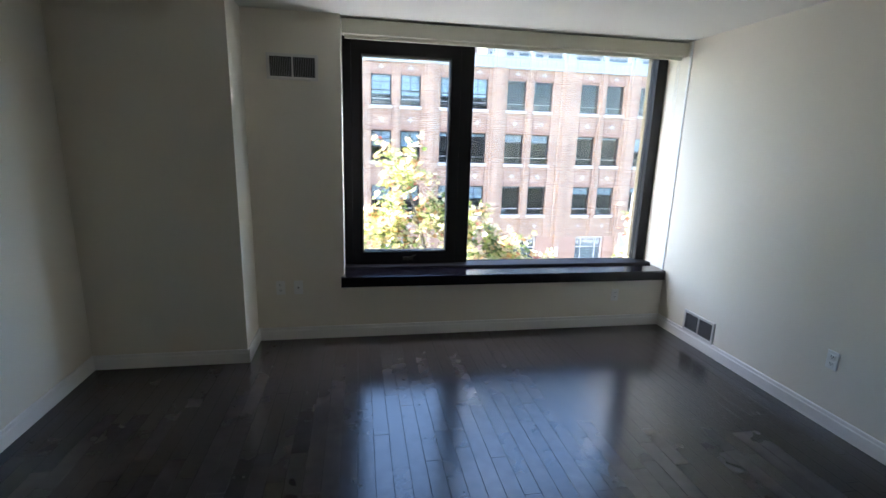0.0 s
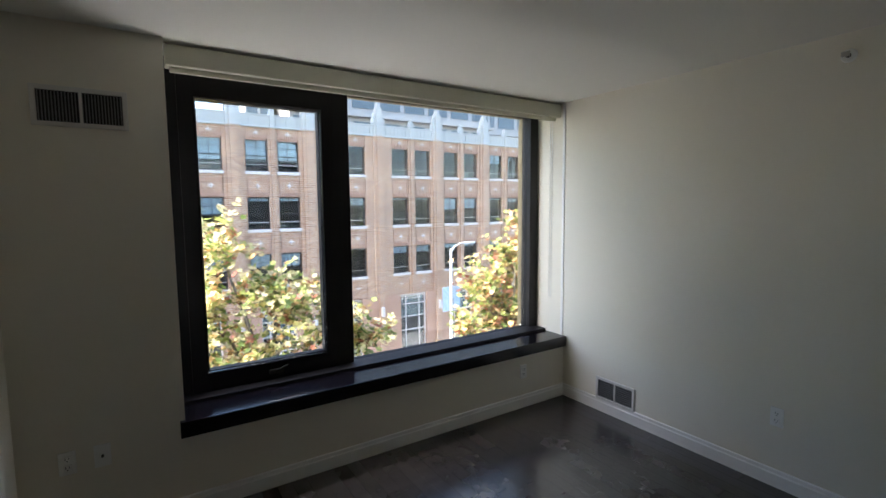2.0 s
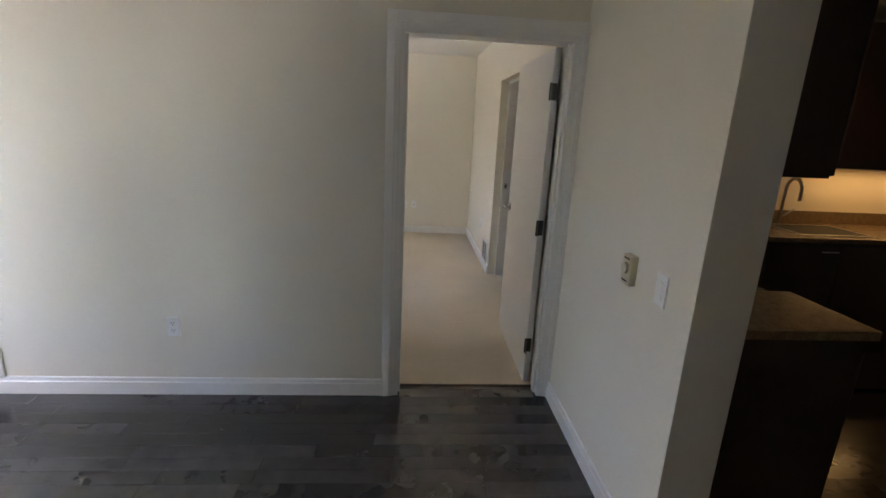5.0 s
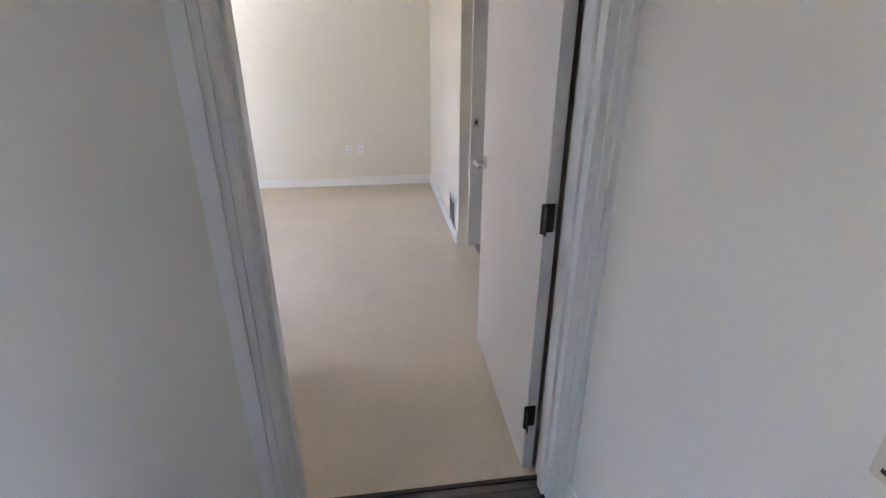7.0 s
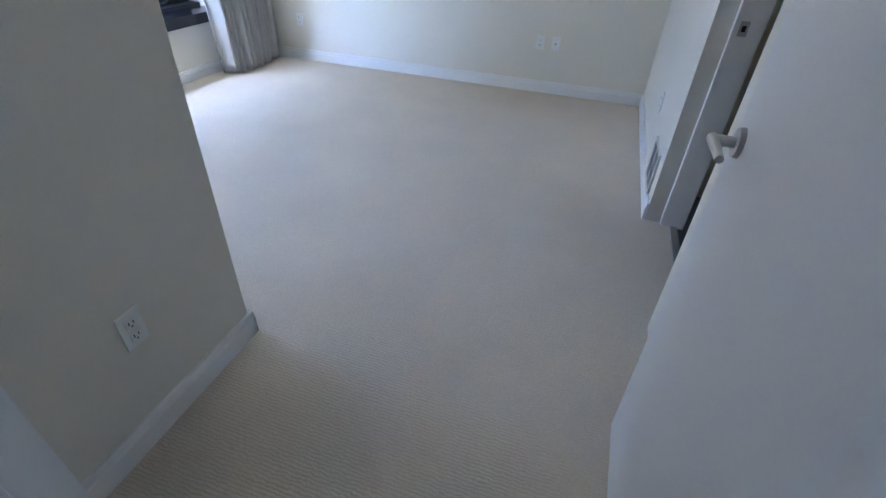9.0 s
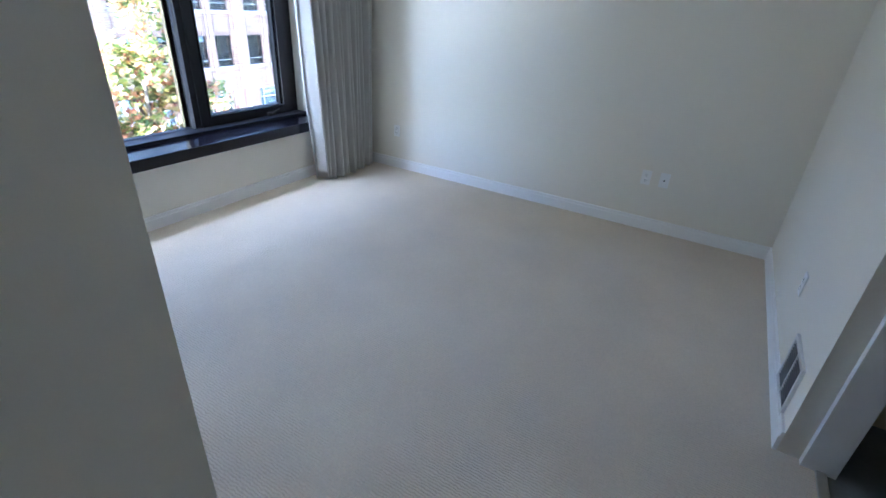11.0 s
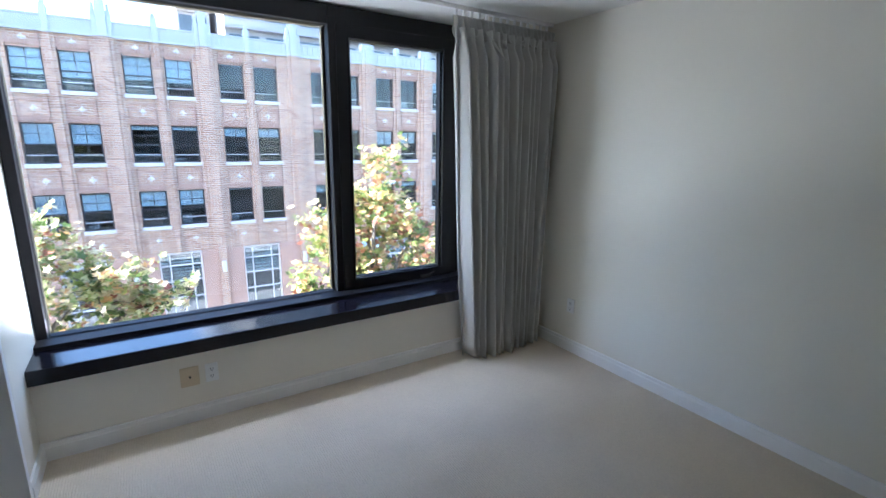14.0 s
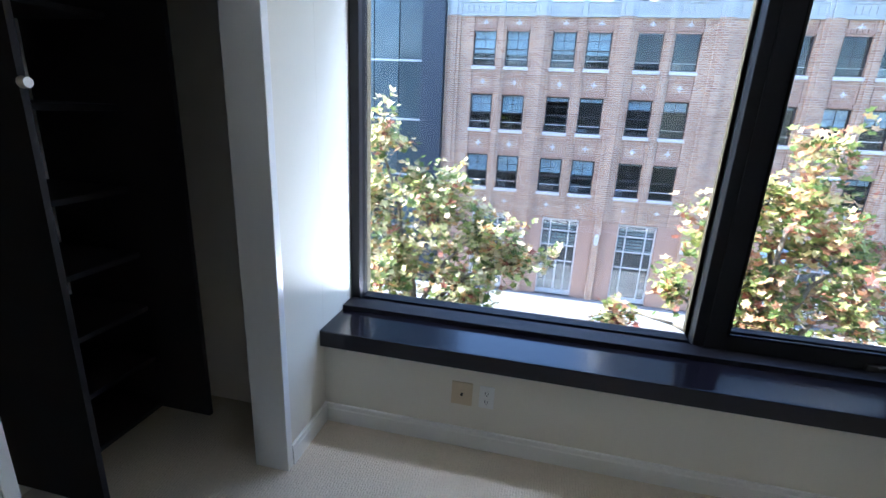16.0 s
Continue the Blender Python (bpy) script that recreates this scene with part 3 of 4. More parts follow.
# ---- bedroom door, open ----
door = tagged(new("door_1"), "white flush bedroom door standing wide open", "door", kind="structure")
door.matrix_basis = pose(3.032, D0 + .028, 0, 0, 0, -0.3)
part("leaf", boxes((0.0, 0.885, 0.0, 0.040, 0.012, 2.028), bev=0.003), M_DOOR, door)
for z in (0.27, 1.03, 1.80):
    hb = bmesh.new()
    rod(hb, (-.010, .048, z - .046), (-.010, .048, z + .046), .0065)
    box(hb, -.0035, -.0005, .010, .046, z - .045, z + .045)
    box(hb, -.042, -.010, .0455, .0485, z - .045, z + .045, bev=0.001)
    for dz in (-.03, 0, .03):
        rod(hb, (-.035, .0485, z + dz), (-.035, .050, z + dz), .004, seg=8)
    part("hinge", hb, M_BRONZE, door, "dark metal butt hinge")
for side, y0 in ((1, .040), (-1, 0.0)):
    hb = bmesh.new()
    rod(hb, (.825, y0, 1.02), (.825, y0 + side * .010, 1.02), .030, .028, 24)
    rod(hb, (.825, y0 + side * .010, 1.02), (.825, y0 + side * .050, 1.02), .011)
    rod(hb, (.832, y0 + side * .050, 1.02), (.725, y0 + side * .050, 1.02), .011, .008)
    part("lever_handle", hb, M_STEEL, door, "satin nickel lever handle", smooth=False)
part("latch_plate", boxes((.8845, .8875, .008, .032, .99, 1.05), bev=0.0008), M_STEEL, door)

# ---- curtain ----
def curtain_cloth(x0, x1, b0, b1, y, z0, z1, folds, amp):
    """Pleated cloth that hangs from (x0, x1) at the top to (b0, b1) at the hem."""
    n, k = folds * 10, 26
    rnd = random.Random(5)
    ph = [rnd.uniform(-.5, .5) for _ in range(folds + 2)]
    am = [rnd.uniform(.6, 1.25) for _ in range(folds + 2)]
    verts, faces = [], []
    for j in range(k + 1):
        v = j / k
        z = z1 + (z0 - z1) * v
        pinch = 0.45 if v < .06 else 1.0
        for i in range(n + 1):
            u = i / n
            f = u * folds
            c = int(f)
            t = f - c
            a = am[c] * (1 - t) + am[c + 1] * t
            s = ph[c] * (1 - t) + ph[c + 1] * t
            ease = v ** .7
            x = (x0 + (x1 - x0) * u) * (1 - ease) + (b0 + (b1 - b0) * u) * ease
            wave = math.sin(2 * math.pi * f + s + .35 * math.sin(3 * v + 1.3 * f))
            wob = math.copysign(abs(wave) ** .7, wave) + .18 * math.sin(4 * math.pi * f + 2 * s + 2 * v)
            verts.append((x + .012 * math.sin(7 * v + 2 * f) * v, y + amp * pinch * a * wob - .03 * v * math.sin(u * 3.0), z + (.012 * math.sin(f * 1.7) if j == k else 0)))
    for j in range(k):
        for i in range(n):
            p = j * (n + 1) + i
            faces.append((p, p + n + 1, p + n + 2, p + 1))
    bm = bmesh.new()
    me = bpy.data.meshes.new("cloth_shape"); me.from_pydata(verts, [], faces)
    bm.from_mesh(me); bpy.data.meshes.remove(me)
    bmesh.ops.solidify(bm, geom=bm.faces[:], thickness=0.004)
    return bm


curtain = thing("curtain", "grey pleated floor-length curtain drawn to the corner", "curtain")
part("cloth", curtain_cloth(6.40, 7.29, 6.53, 7.22, 3.875, .02, 2.40, 13, .082), M_CURTAIN, curtain, smooth=True)
part("heading_band", curtain_cloth(6.385, 7.30, 6.395, 7.29, 3.895, 2.34, 2.475, 26, .018), M_CURTAIN, curtain, "gathered heading tape", smooth=True)
track = thing("curtain_track", "white metal curtain track fixed to the ceiling", "curtain rail")
part("rail", boxes((3.97, 7.33, 3.93, 3.96, 2.525, CEIL), (3.97, 7.33, 3.975, 4.005, 2.535, CEIL), bev=0.003), M_TRIM, track)
for i in range(14):
    part("glider", boxes((6.43 + i * .064, 6.445 + i * .064, 3.938, 3.952, 2.455, 2.527)), M_PLASTIC, track)

# ---- closet ----
def closet_tower(y0, y1, x0, x1, z0, z1, shelves):
    t = thing("closet_organizer", "black-brown open shelf tower hung on the closet wall", "shelving")
    part("side_panel", boxes((x0, x1, y0, y0 + .02, z0, z1), bev=0.002), M_CLOSET, t)
    part("side_panel", boxes((x0, x1, y1 - .02, y1, z0, z1), bev=0.002), M_CLOSET, t)
    part("back_panel", boxes((x0, x0 + .008, y0 + .02, y1 - .02, z0, z1)), M_PLASTIC, t, "pale back panel")
    for z in shelves:
        part("shelf", boxes((x0 + .008, x1 - .24, y0 + .02, y1 - .02, z, z + .022), bev=0.002), M_CLOSET, t)
    part("knob", rod(bmesh.new(), (x1 - .001, y0 + .01, 1.60), (x1 + .018, y0 + .01, 1.60), .016, .013, 16), M_STEEL, t, "small round metal knob")
    return t


closet_tower(3.10, 3.62, 3.012, 3.64, .27, 2.15, (.27, .50, .73, .96, 1.22, 1.52, 1.82, 2.13))
rail = thing("closet_rail", "dark hanging rail on the closet wall", "clothes rail")
part("bar", rod(bmesh.new(), (3.35, CL_S + .1, 1.75), (3.35, 3.10, 1.75), .014), M_BRONZE, rail)

# ---- bathroom, seen past the doorway ----
bath = thing("bathtub", "cream enamelled bathtub behind the doorway", "bathtub")
bath_strike = thing("strike_plate", "dark metal strike plate in the bathroom door jamb", "strike plate", at=(B1 - .03, 0.06, 1.0), rz=-90)
part("plate", boxes((-.018, .018, -.003, .0005, -.03, .03), bev=.001), M_STEEL, bath_strike)
part("latch_hole", boxes((-.008, .008, -.0045, -.0025, -.012, .012)), M_SLOT, bath_strike)
part("tub_apron", boxes((4.3, 5.74, -2.18, -1.42, 0, .5), bev=0.03), M_ENAMEL, bath)
part("rim", boxes((4.28, 5.745, -2.19, -1.40, .50, .53), bev=0.012), M_ENAMEL, bath)

# ---- kitchen ----
def cabinet(name, label, x0, x1, y0, y1, z0, z1, axis, front, doors):
    """A cabinet unit with flat doors on one face; front is that face's coordinate along axis."""
    c = thing(name, label, "cabinet", "kitchen cabinets")
    part("body", boxes((x0, x1, y0, y1, z0, z1), bev=0.003), M_WENGE, c)
    for i in range(doors):
        if axis == "x":
            w = (y1 - y0) / doors
            d = part("cabinet_door", boxes((front - .02, front - .001, y0 + w * i + .003, y0 + w * (i + 1) - .003, z0 + .01, z1 - .01), bev=0.003), M_WENGE, c)
            part("handle", rod(bmesh.new(), (front - .045, y0 + w * i + .05, z1 - .06), (front - .045, y0 + w * i + .18, z1 - .06), .005), M_STEEL, d)
        else:
            w = (x1 - x0) / doors
            d = part("cabinet_door", boxes((x0 + w * i + .003, x0 + w * (i + 1) - .003, front - .02, front - .001, z0 + .01, z1 - .01), bev=0.003), M_WENGE, c)
            part("handle", rod(bmesh.new(), (x0 + w * i + .05, front - .045, z1 - .06), (x0 + w * i + .18, front - .045, z1 - .06), .005), M_STEEL, d)
    return c


cabinet("base_cabinet", "dark-stained base cabinet behind the stub wall", 1.87, 2.28, -.66, -.001, 0, .885, "y", -.66, 1)
cabinet("base_cabinet", "dark-stained sink base cabinet under the window-less wall", 3.52, 4.119, -3.6, -.66, 0, .885, "x", 3.52, 4)
cabinet("base_cabinet", "dark-stained corner base cabinet", 2.92, 4.119, -.64, -.001, 0, .885, "y", -.64, 2)
cabinet("wall_cabinet", "dark-stained wall cabinet above the range", 1.88, 2.88, -.36, -.001, 1.475, 2.45, "y", -.36, 2)
cabinet("wall_cabinet", "dark-stained wall cabinet above the worktop", 3.77, 4.119, -3.6, -2.15, 1.42, 2.45, "x", 3.77, 3)
rng_ = thing("kitchen_range", "black kitchen range between dark cabinets", "range")
part("oven_body", boxes((2.29, 2.91, -.60, -.002, 0, .90), bev=0.005), M_SLOT, rng_)
part("cooktop", boxes((2.29, 2.91, -.61, -.002, .90, .915), bev=0.004), M_SILL, rng_)
part("oven_handle", rod(bmesh.new(), (2.35, -.64, .78), (2.85, -.64, .78), .010), M_STEEL, rng_)
for x in (2.45, 2.75):
    for y in (-.17, -.43):
        part("burner", rod(bmesh.new(), (x, y, .914), (x, y, .918), .085, .082, 24), M_BLACK, rng_)
worktop = thing("kitchen_worktop", "speckled brown granite worktop along the wall", "worktop")
part("slab", boxes((3.49, 4.119, -3.62, -.002, .886, .925), (2.915, 3.49, -.66, -.002, .886, .925), bev=0.004), M_STONE, worktop)
part("upstand", boxes((4.10, 4.119, -3.62, -.002, .925, 1.03), bev=0.002), M_STONE, worktop)
worktop2 = thing("kitchen_worktop", "speckled brown granite worktop beside the range", "worktop")
part("slab", boxes((1.84, 2.285, -.69, -.002, .886, .925), bev=0.004), M_STONE, worktop2)
sink = thing("kitchen_sink", "steel kitchen sink set in the worktop", "sink")
part("sink_rim", boxes((3.58, 4.00, -2.45, -1.85, .9255, .931), bev=0.002), M_STEEL, sink)
part("basin", boxes((3.61, 3.97, -2.42, -1.88, .9312, .9325)), M_SLOT, sink, "dark basin opening")
tap = thing("kitchen_tap", "tall chrome kitchen tap with a bent spout", "tap")
tb = bmesh.new()
pts = [Vector((4.05, -2.04, .925)), Vector((4.05, -2.04, 1.22))]
for i in range(1, 9):
    a = math.pi * i / 8
    pts.append(Vector((3.97 + .08 * math.cos(a), -2.04, 1.22 + .09 * math.sin(a))))
pts.append(Vector((3.89, -2.04, 1.14)))
for a, b in zip(pts, pts[1:]):
    rod(tb, a, b, .013)
part("spout", tb, M_STEEL, tap)
part("lever", rod(bmesh.new(), (4.05, -2.07, .99), (4.05, -2.15, 1.05), .007), M_STEEL, tap)
downlight = thing("ceiling_downlight", "small lit recessed kitchen downlight", "downlight", at=(3.42, -1.80, CEIL))
part("rim", rod(bmesh.new(), (0, 0, -.006), (0, 0, 0.001), .055, .055, 24), M_TRIM, downlight)
M_LAMP = bpy.data.materials.new("lit_lamp")
M_LAMP.use_nodes = True
M_LAMP.node_tree.nodes["Principled BSDF"].inputs["Emission Color"].default_value = (1, .75, .45, 1)
M_LAMP.node_tree.nodes["Principled BSDF"].inputs["Emission Strength"].default_value = 1.5
part("lamp", rod(bmesh.new(), (0, 0, -.008), (0, 0, -.005), .038, .038, 20), M_LAMP, downlight, "glowing warm lamp")
spot = new("downlight_beam", bpy.data.lights.new("downlight_beam", 'SPOT'))
spot.data.energy, spot.data.color, spot.data.spot_size, spot.data.shadow_soft_size = 0.25, (1, .68, .38), radians(95), .04
spot.matrix_world = look((3.42, -1.80, CEIL - .02), (3.42, -1.80, 0))
strip = thing("undercabinet_light", "warm light strip under the wall cabinet", "strip light")
part("housing", boxes((3.90, 3.96, -3.4, -2.2, 1.405, 1.419), bev=0.002), M_PLASTIC, strip)
glow = new("undercabinet_glow", bpy.data.lights.new("undercabinet_glow", 'AREA'))
glow.data.shape, glow.data.size, glow.data.size_y, glow.data.energy, glow.data.color = 'RECTANGLE', .04, 1.0, 0.08, (1, .58, .2)
glow.matrix_world = pose(3.93, -2.75, 1.40)

# ---- street ----
GROUND = -7.9
structure("ground", boxes((-600, 600, 4.7, 900, GROUND - .5, GROUND - .16)), M_PAVE, "pale paved ground reaching to the horizon", "ground")
structure("road", boxes((-300, 300, 9.8, 21.5, GROUND - .17, GROUND - .14)), M_ASPHALT, "grey asphalt street", "road")
for name, y0, y1 in (("pavement_near", 4.7, 9.6), ("pavement_far", 21.7, 26.4)):
    structure(name, boxes((-300, 300, y0, y1, GROUND - .17, GROUND)), M_PAVE, "pale concrete pavement", "pavement")
for name, y0 in (("kerb_near", 9.6), ("kerb_far", 21.5)):
    structure(name, boxes((-300, 300, y0, y0 + .2, GROUND - .17, GROUND + .004), bev=.01), M_KERB, "stone kerb", "kerb")
structure("building_underneath", boxes((-14, 14, 4.0, 4.55, GROUND, -.25), (-14, WEST - .21, 4.0, OUT, -.25, 6), (BED_E + .21, 14, 4.0, OUT, -.25, 6)), M_TOWER, "plain concrete outside of the flat's own building", "wall")

# ---- brick building opposite ----
FY = 26.48
PAIRS = (0.72, 4.45, 8.22, 12.6, 16.28, 20.0, 23.75, 27.5, 31.3, 35.0)
SILLS = (3.52, 0.57, -2.37)
WW, WG, WH = 1.10, 0.47, 1.66
brick_house = thing("brick_building", "red-brown brick office building with a stepped grey cornice", "building", at=(0, 0, 0))
X0, X1 = -0.62, 39.0
wall_rows = []
edges = [X0]
for p in PAIRS:
    edges += [p, p + WW, p + WW + WG, p + 2 * WW + WG]
edges.append(X1)
for i in range(0, len(edges), 2):                       # piers between windows
    wall_rows.append((edges[i], edges[i + 1], FY, FY + .5, -3.7, 6.3))
for k, s in enumerate(SILLS):                           # spandrels
    top = 6.3 if k == 0 else SILLS[k - 1]
    for p in PAIRS:
        for a in (p, p + WW + WG):
            wall_rows.append((a, a + WW, FY + .06, FY + .5, s + WH, top))
for p in PAIRS:
    for a in (p, p + WW + WG):
        wall_rows.append((a, a + WW, FY + .06, FY + .5, -3.7, SILLS[2]))
part("wall", boxes(*wall_rows), M_BRICK, brick_house)
low = [(X0, PAIRS[0] + .45, FY - .02, FY + .5, GROUND, -3.7)]
for a, b in zip(PAIRS, PAIRS[1:]):
    low.append((a + 2.3, b + .45, FY - .02, FY + .5, GROUND, -3.7))
low.append((PAIRS[-1] + 2.3, X1, FY - .02, FY + .5, GROUND, -3.7))
part("ground_floor_piers", boxes(*low), M_TERRA, brick_house, "brown terracotta ground floor piers")
# dark sheets behind the windows, shade in their colour; also roof and side wall
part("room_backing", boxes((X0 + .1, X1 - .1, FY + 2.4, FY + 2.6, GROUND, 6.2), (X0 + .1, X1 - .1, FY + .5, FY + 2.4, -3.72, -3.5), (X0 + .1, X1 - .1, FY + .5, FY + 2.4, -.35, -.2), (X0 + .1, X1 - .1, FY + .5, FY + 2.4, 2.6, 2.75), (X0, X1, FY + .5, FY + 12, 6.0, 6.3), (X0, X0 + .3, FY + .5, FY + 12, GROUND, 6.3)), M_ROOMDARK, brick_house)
piers = [X0 + .35]
for a, b in zip(PAIRS, PAIRS[1:]):
    piers.append((a + 2 * WW + WG + b) / 2)
for x in piers:                                         # buttress strips that end in finials
    for dx, w, t, zt in ((0, .17, .16, 7.35), (-.26, .09, .10, 6.75), (.26, .09, .10, 6.75)):
        part("buttress", boxes((x + dx - w, x + dx + w, FY - t, FY + .02, -7.9 if dx == 0 else -3.7, 5.75)), M_BRICK, brick_house)
        part("finial", boxes((x + dx - w, x + dx + w, FY - t - .02, FY + .3, 5.75, zt), (x + dx - w * .55, x + dx + w * .55, FY - t + .02, FY + .22, zt, zt + .28), bev=.02), M_CREST, brick_house)
for p in PAIRS:
    for dx in (.0,):
        x = p + WW + WG / 2
        part("mullion_pier", boxes((x - .10, x + .10, FY - .07, FY + .01, -3.7, 5.75)), M_BRICK, brick_house)
        part("finial", boxes((x - .12, x + .12, FY - .1, FY + .25, 5.75, 6.72), (x - .07, x + .07, FY - .05, FY + .2, 6.72, 6.9), bev=.02), M_CREST, brick_house)
crest = bmesh.new()
box(crest, X0, X1, FY - .05, FY + .42, 5.78, 6.32, bev=.02)
box(crest, X0, X1, FY - .09, FY + .40, 5.72, 5.80, bev=.02)
box(crest, X0, X1, FY - .09, FY + .40, 6.30, 6.38, bev=.02)
x = X0 + .1
while x < X1 - .2:
    box(crest, x, x + .13, FY - .085, FY - .04, 5.9, 6.22)
    x += .26
part("cornice", crest, M_CREST, brick_house, "blue-grey glazed cornice")


def diamond(bm, x, y, z, r):
    c = bm.verts.new((x, y - .05, z))
    ring = [bm.verts.new((x + r * math.cos(a) * k, y, z + r * math.sin(a) * k)) for a, k in ((i * math.pi / 4, 1.0 if i % 2 == 0 else .45) for i in range(8))]
    for i in range(8):
        bm.faces.new((c, ring[i], ring[(i + 1) % 8]))


rnd = random.Random(11)
for ip, p in enumerate(PAIRS):
    for k, s in enumerate(SILLS):
        for a in (p, p + WW + WG):
            w = part("window", rect_ring(bmesh.new(), a, a + WW, s, s + WH, .06, .06, .07, .06, FY + .16, FY + .24, bev=0), M_SASH, brick_house)
            b = boxes((a + .05, a + WW - .05, FY + .17, FY + .22, s + WH * .46, s + WH * .46 + .05), (a + WW / 2 - .015, a + WW / 2 + .015, FY + .18, FY + .21, s + .05, s + WH - .05), (a + .05, a + WW - .05, FY + .18, FY + .21, s + WH * .72, s + WH * .72 + .025))
            part("lower_rail", boxes((a + .05, a + WW - .05, FY + .17, FY + .215, s + WH * .20, s + WH * .20 + .035)), M_PALE, w, "pale lower rail")
            part("glazing_bar", b, M_SASH, w)
            part("pane", boxes((a + .04, a + WW - .04, FY + .205, FY + .212, s + .04, s + WH - .04)), M_PANE, w)
            part("sill", boxes((a - .04, a + WW + .04, FY - .06, FY + .2, s - .16, s), bev=.015), M_PALE, w, "pale stone sill")
            table = ((.68, .66, .06, .05, .05), (.62, .12, .34, .10, .42), (.50, .42, .08, .30, .20))[k]
            drop = table[ip] if ip < 5 else rnd.choice((0, .08, .2, .42))
            drop *= rnd.uniform(.8, 1.1)
            if drop:
                part("shade", boxes((a + .06, a + WW - .06, FY + .27, FY + .28, s + WH * (1 - drop), s + WH - .05)), M_SHADE, w, "white window shade")
            if rnd.random() < .7:
                d = boxes((a + .1, a + rnd.uniform(.4, .9), FY + .6, FY + 1.0, s - .1, s + rnd.uniform(.1, .4)))
                part("furniture_inside", d, M_PALE if rnd.random() < .5 else M_TERRA, w)
            zt = (s + WH + (5.72 if k == 0 else SILLS[k - 1] - .16)) / 2
            panel = part("spandrel", boxes((a + .12, a + WW - .12, FY + .045, FY + .07, zt - .28, zt + .28)), M_BRICK, brick_house)
            part("panel_border", rect_ring(bmesh.new(), a + .05, a + WW - .05, zt - .36, zt + .36, .07, .07, .07, .07, FY + .015, FY + .065, bev=0), M_TERRA, panel)
            course = bmesh.new()
            for n in range(11):                          # bricks on end over the opening
                xa = a - .02 + n * (WW + .04) / 11
                box(course, xa, xa + .08, FY - .015 + .012 * (n % 2), FY + .065, s + WH + .015, s + WH + .19)
            part("lintel_course", course, M_TERRA, panel)
            bm = bmesh.new(); diamond(bm, a + WW / 2, FY + .044, zt, .17)
            part("diamond_ornament", bm, M_PALE, panel, "small pale diamond ornament")
    for a in (p, p + WW + WG):                           # band above the ground floor
        bm = bmesh.new(); diamond(bm, a + WW / 2, FY + .058, -3.05, .14)
        part("diamond_ornament", bm, M_PALE, brick_house)
    ga, gb = p + .45, p + 2.3
    g = part("shop_window", rect_ring(bmesh.new(), ga, gb, GROUND, -3.75, .08, .08, .25, .08, FY + .18, FY + .28, bev=0), M_PALE, brick_house, "white-framed tall ground floor window")
    bars = [(ga, gb, FY + .19, FY + .26, z, z + .07) for z in (-6.05, -5.2, -4.4)] + [(x - .03, x + .03, FY + .19, FY + .26, GROUND, -3.8) for x in (ga + .45, gb - .45)]
    if ip == 1:
        bars += [((ga + gb) / 2 - .05, (ga + gb) / 2 + .05, FY + .15, FY + .27, GROUND, -6.0)]
    part("glazing_bar", boxes(*bars), M_PALE, g)
    part("pane", boxes((ga + .05, gb - .05, FY + .225, FY + .232, GROUND + .2, -3.8)), M_SHOPGLASS, g)
    part("louvre_blind", boxes(*[(ga + .1, gb - .1, FY + .32, FY + .36, -5.15 + .17 * k, -5.05 + .17 * k) for k in range(7)]), M_SHADE, g, "pale slatted blind")
for x in piers[1:8]:
    part("sconce", boxes((x - .10, x + .10, FY - .30, FY - .14, -4.85, -4.30), bev=.03), M_PALE, brick_house, "white wall sconce")

# ---- glass tower beside it, and buildings behind ----
tower = thing("glass_tower", "dark teal glass tower with a navy corner", "building")
part("corner_column", boxes((-1.75, -.66, FY - .4, FY + 9, GROUND, 34)), M_NAVY, tower)
part("core", boxes((-20, -1.8, FY + .4, FY + 9, GROUND, 34)), M_NAVY, tower)
for i in range(12):
    for j in range(11):
        xa, za = -1.78 - 1.35 * (i + 1), GROUND + 2.9 * j
        part("glass_panel", boxes((xa + .03, xa + 1.32, FY + .3, FY + .41, za + .05, za + 2.85)), M_CURTWALL, tower)
for j in range(12):
    part("floor_band", boxes((-18.5, -1.76, FY + .27, FY + .4, GROUND + 2.9 * j - .06, GROUND + 2.9 * j + .04)), M_POLE, tower)


def tower_block(label, x0, x1, y, z1, mat, floors, cols):
    t = thing("far_building", label, "building", "buildings behind")
    part("wall", boxes((x0, x1, y, y + 12, GROUND, z1)), mat, t)
    top0 = 4.0
    for j in range(floors):
        for i in range(cols):
            w = (x1 - x0) / cols
            h = (z1 - top0) / floors
            part("window", boxes((x0 + w * i + w * .1, x0 + w * (i + 1) - w * .1, y - .1, y + .02, top0 + h * j + h * .25, top0 + h * j + h * .85)), M_TOWERGLASS, t)
    for j in range(floors):
        h = (z1 - top0) / floors
        part("floor_ledge", boxes((x0 - .1, x1 + .1, y - .7, y, top0 + h * j - .1, top0 + h * j + .15)), mat, t)
    return t


tower_block("pale grey office block with long window bands", 11.5, 34.0, 44.0, 26, M_TOWER, 7, 8)
tower_block("beige concrete tower with wide windows", 38.0, 66.0, 52.0, 44, M_TOWER, 11, 8)
tower_block("slim grey tower behind the brick building", 8.6, 11.0, 48.0, 20, M_PALE, 6, 2)

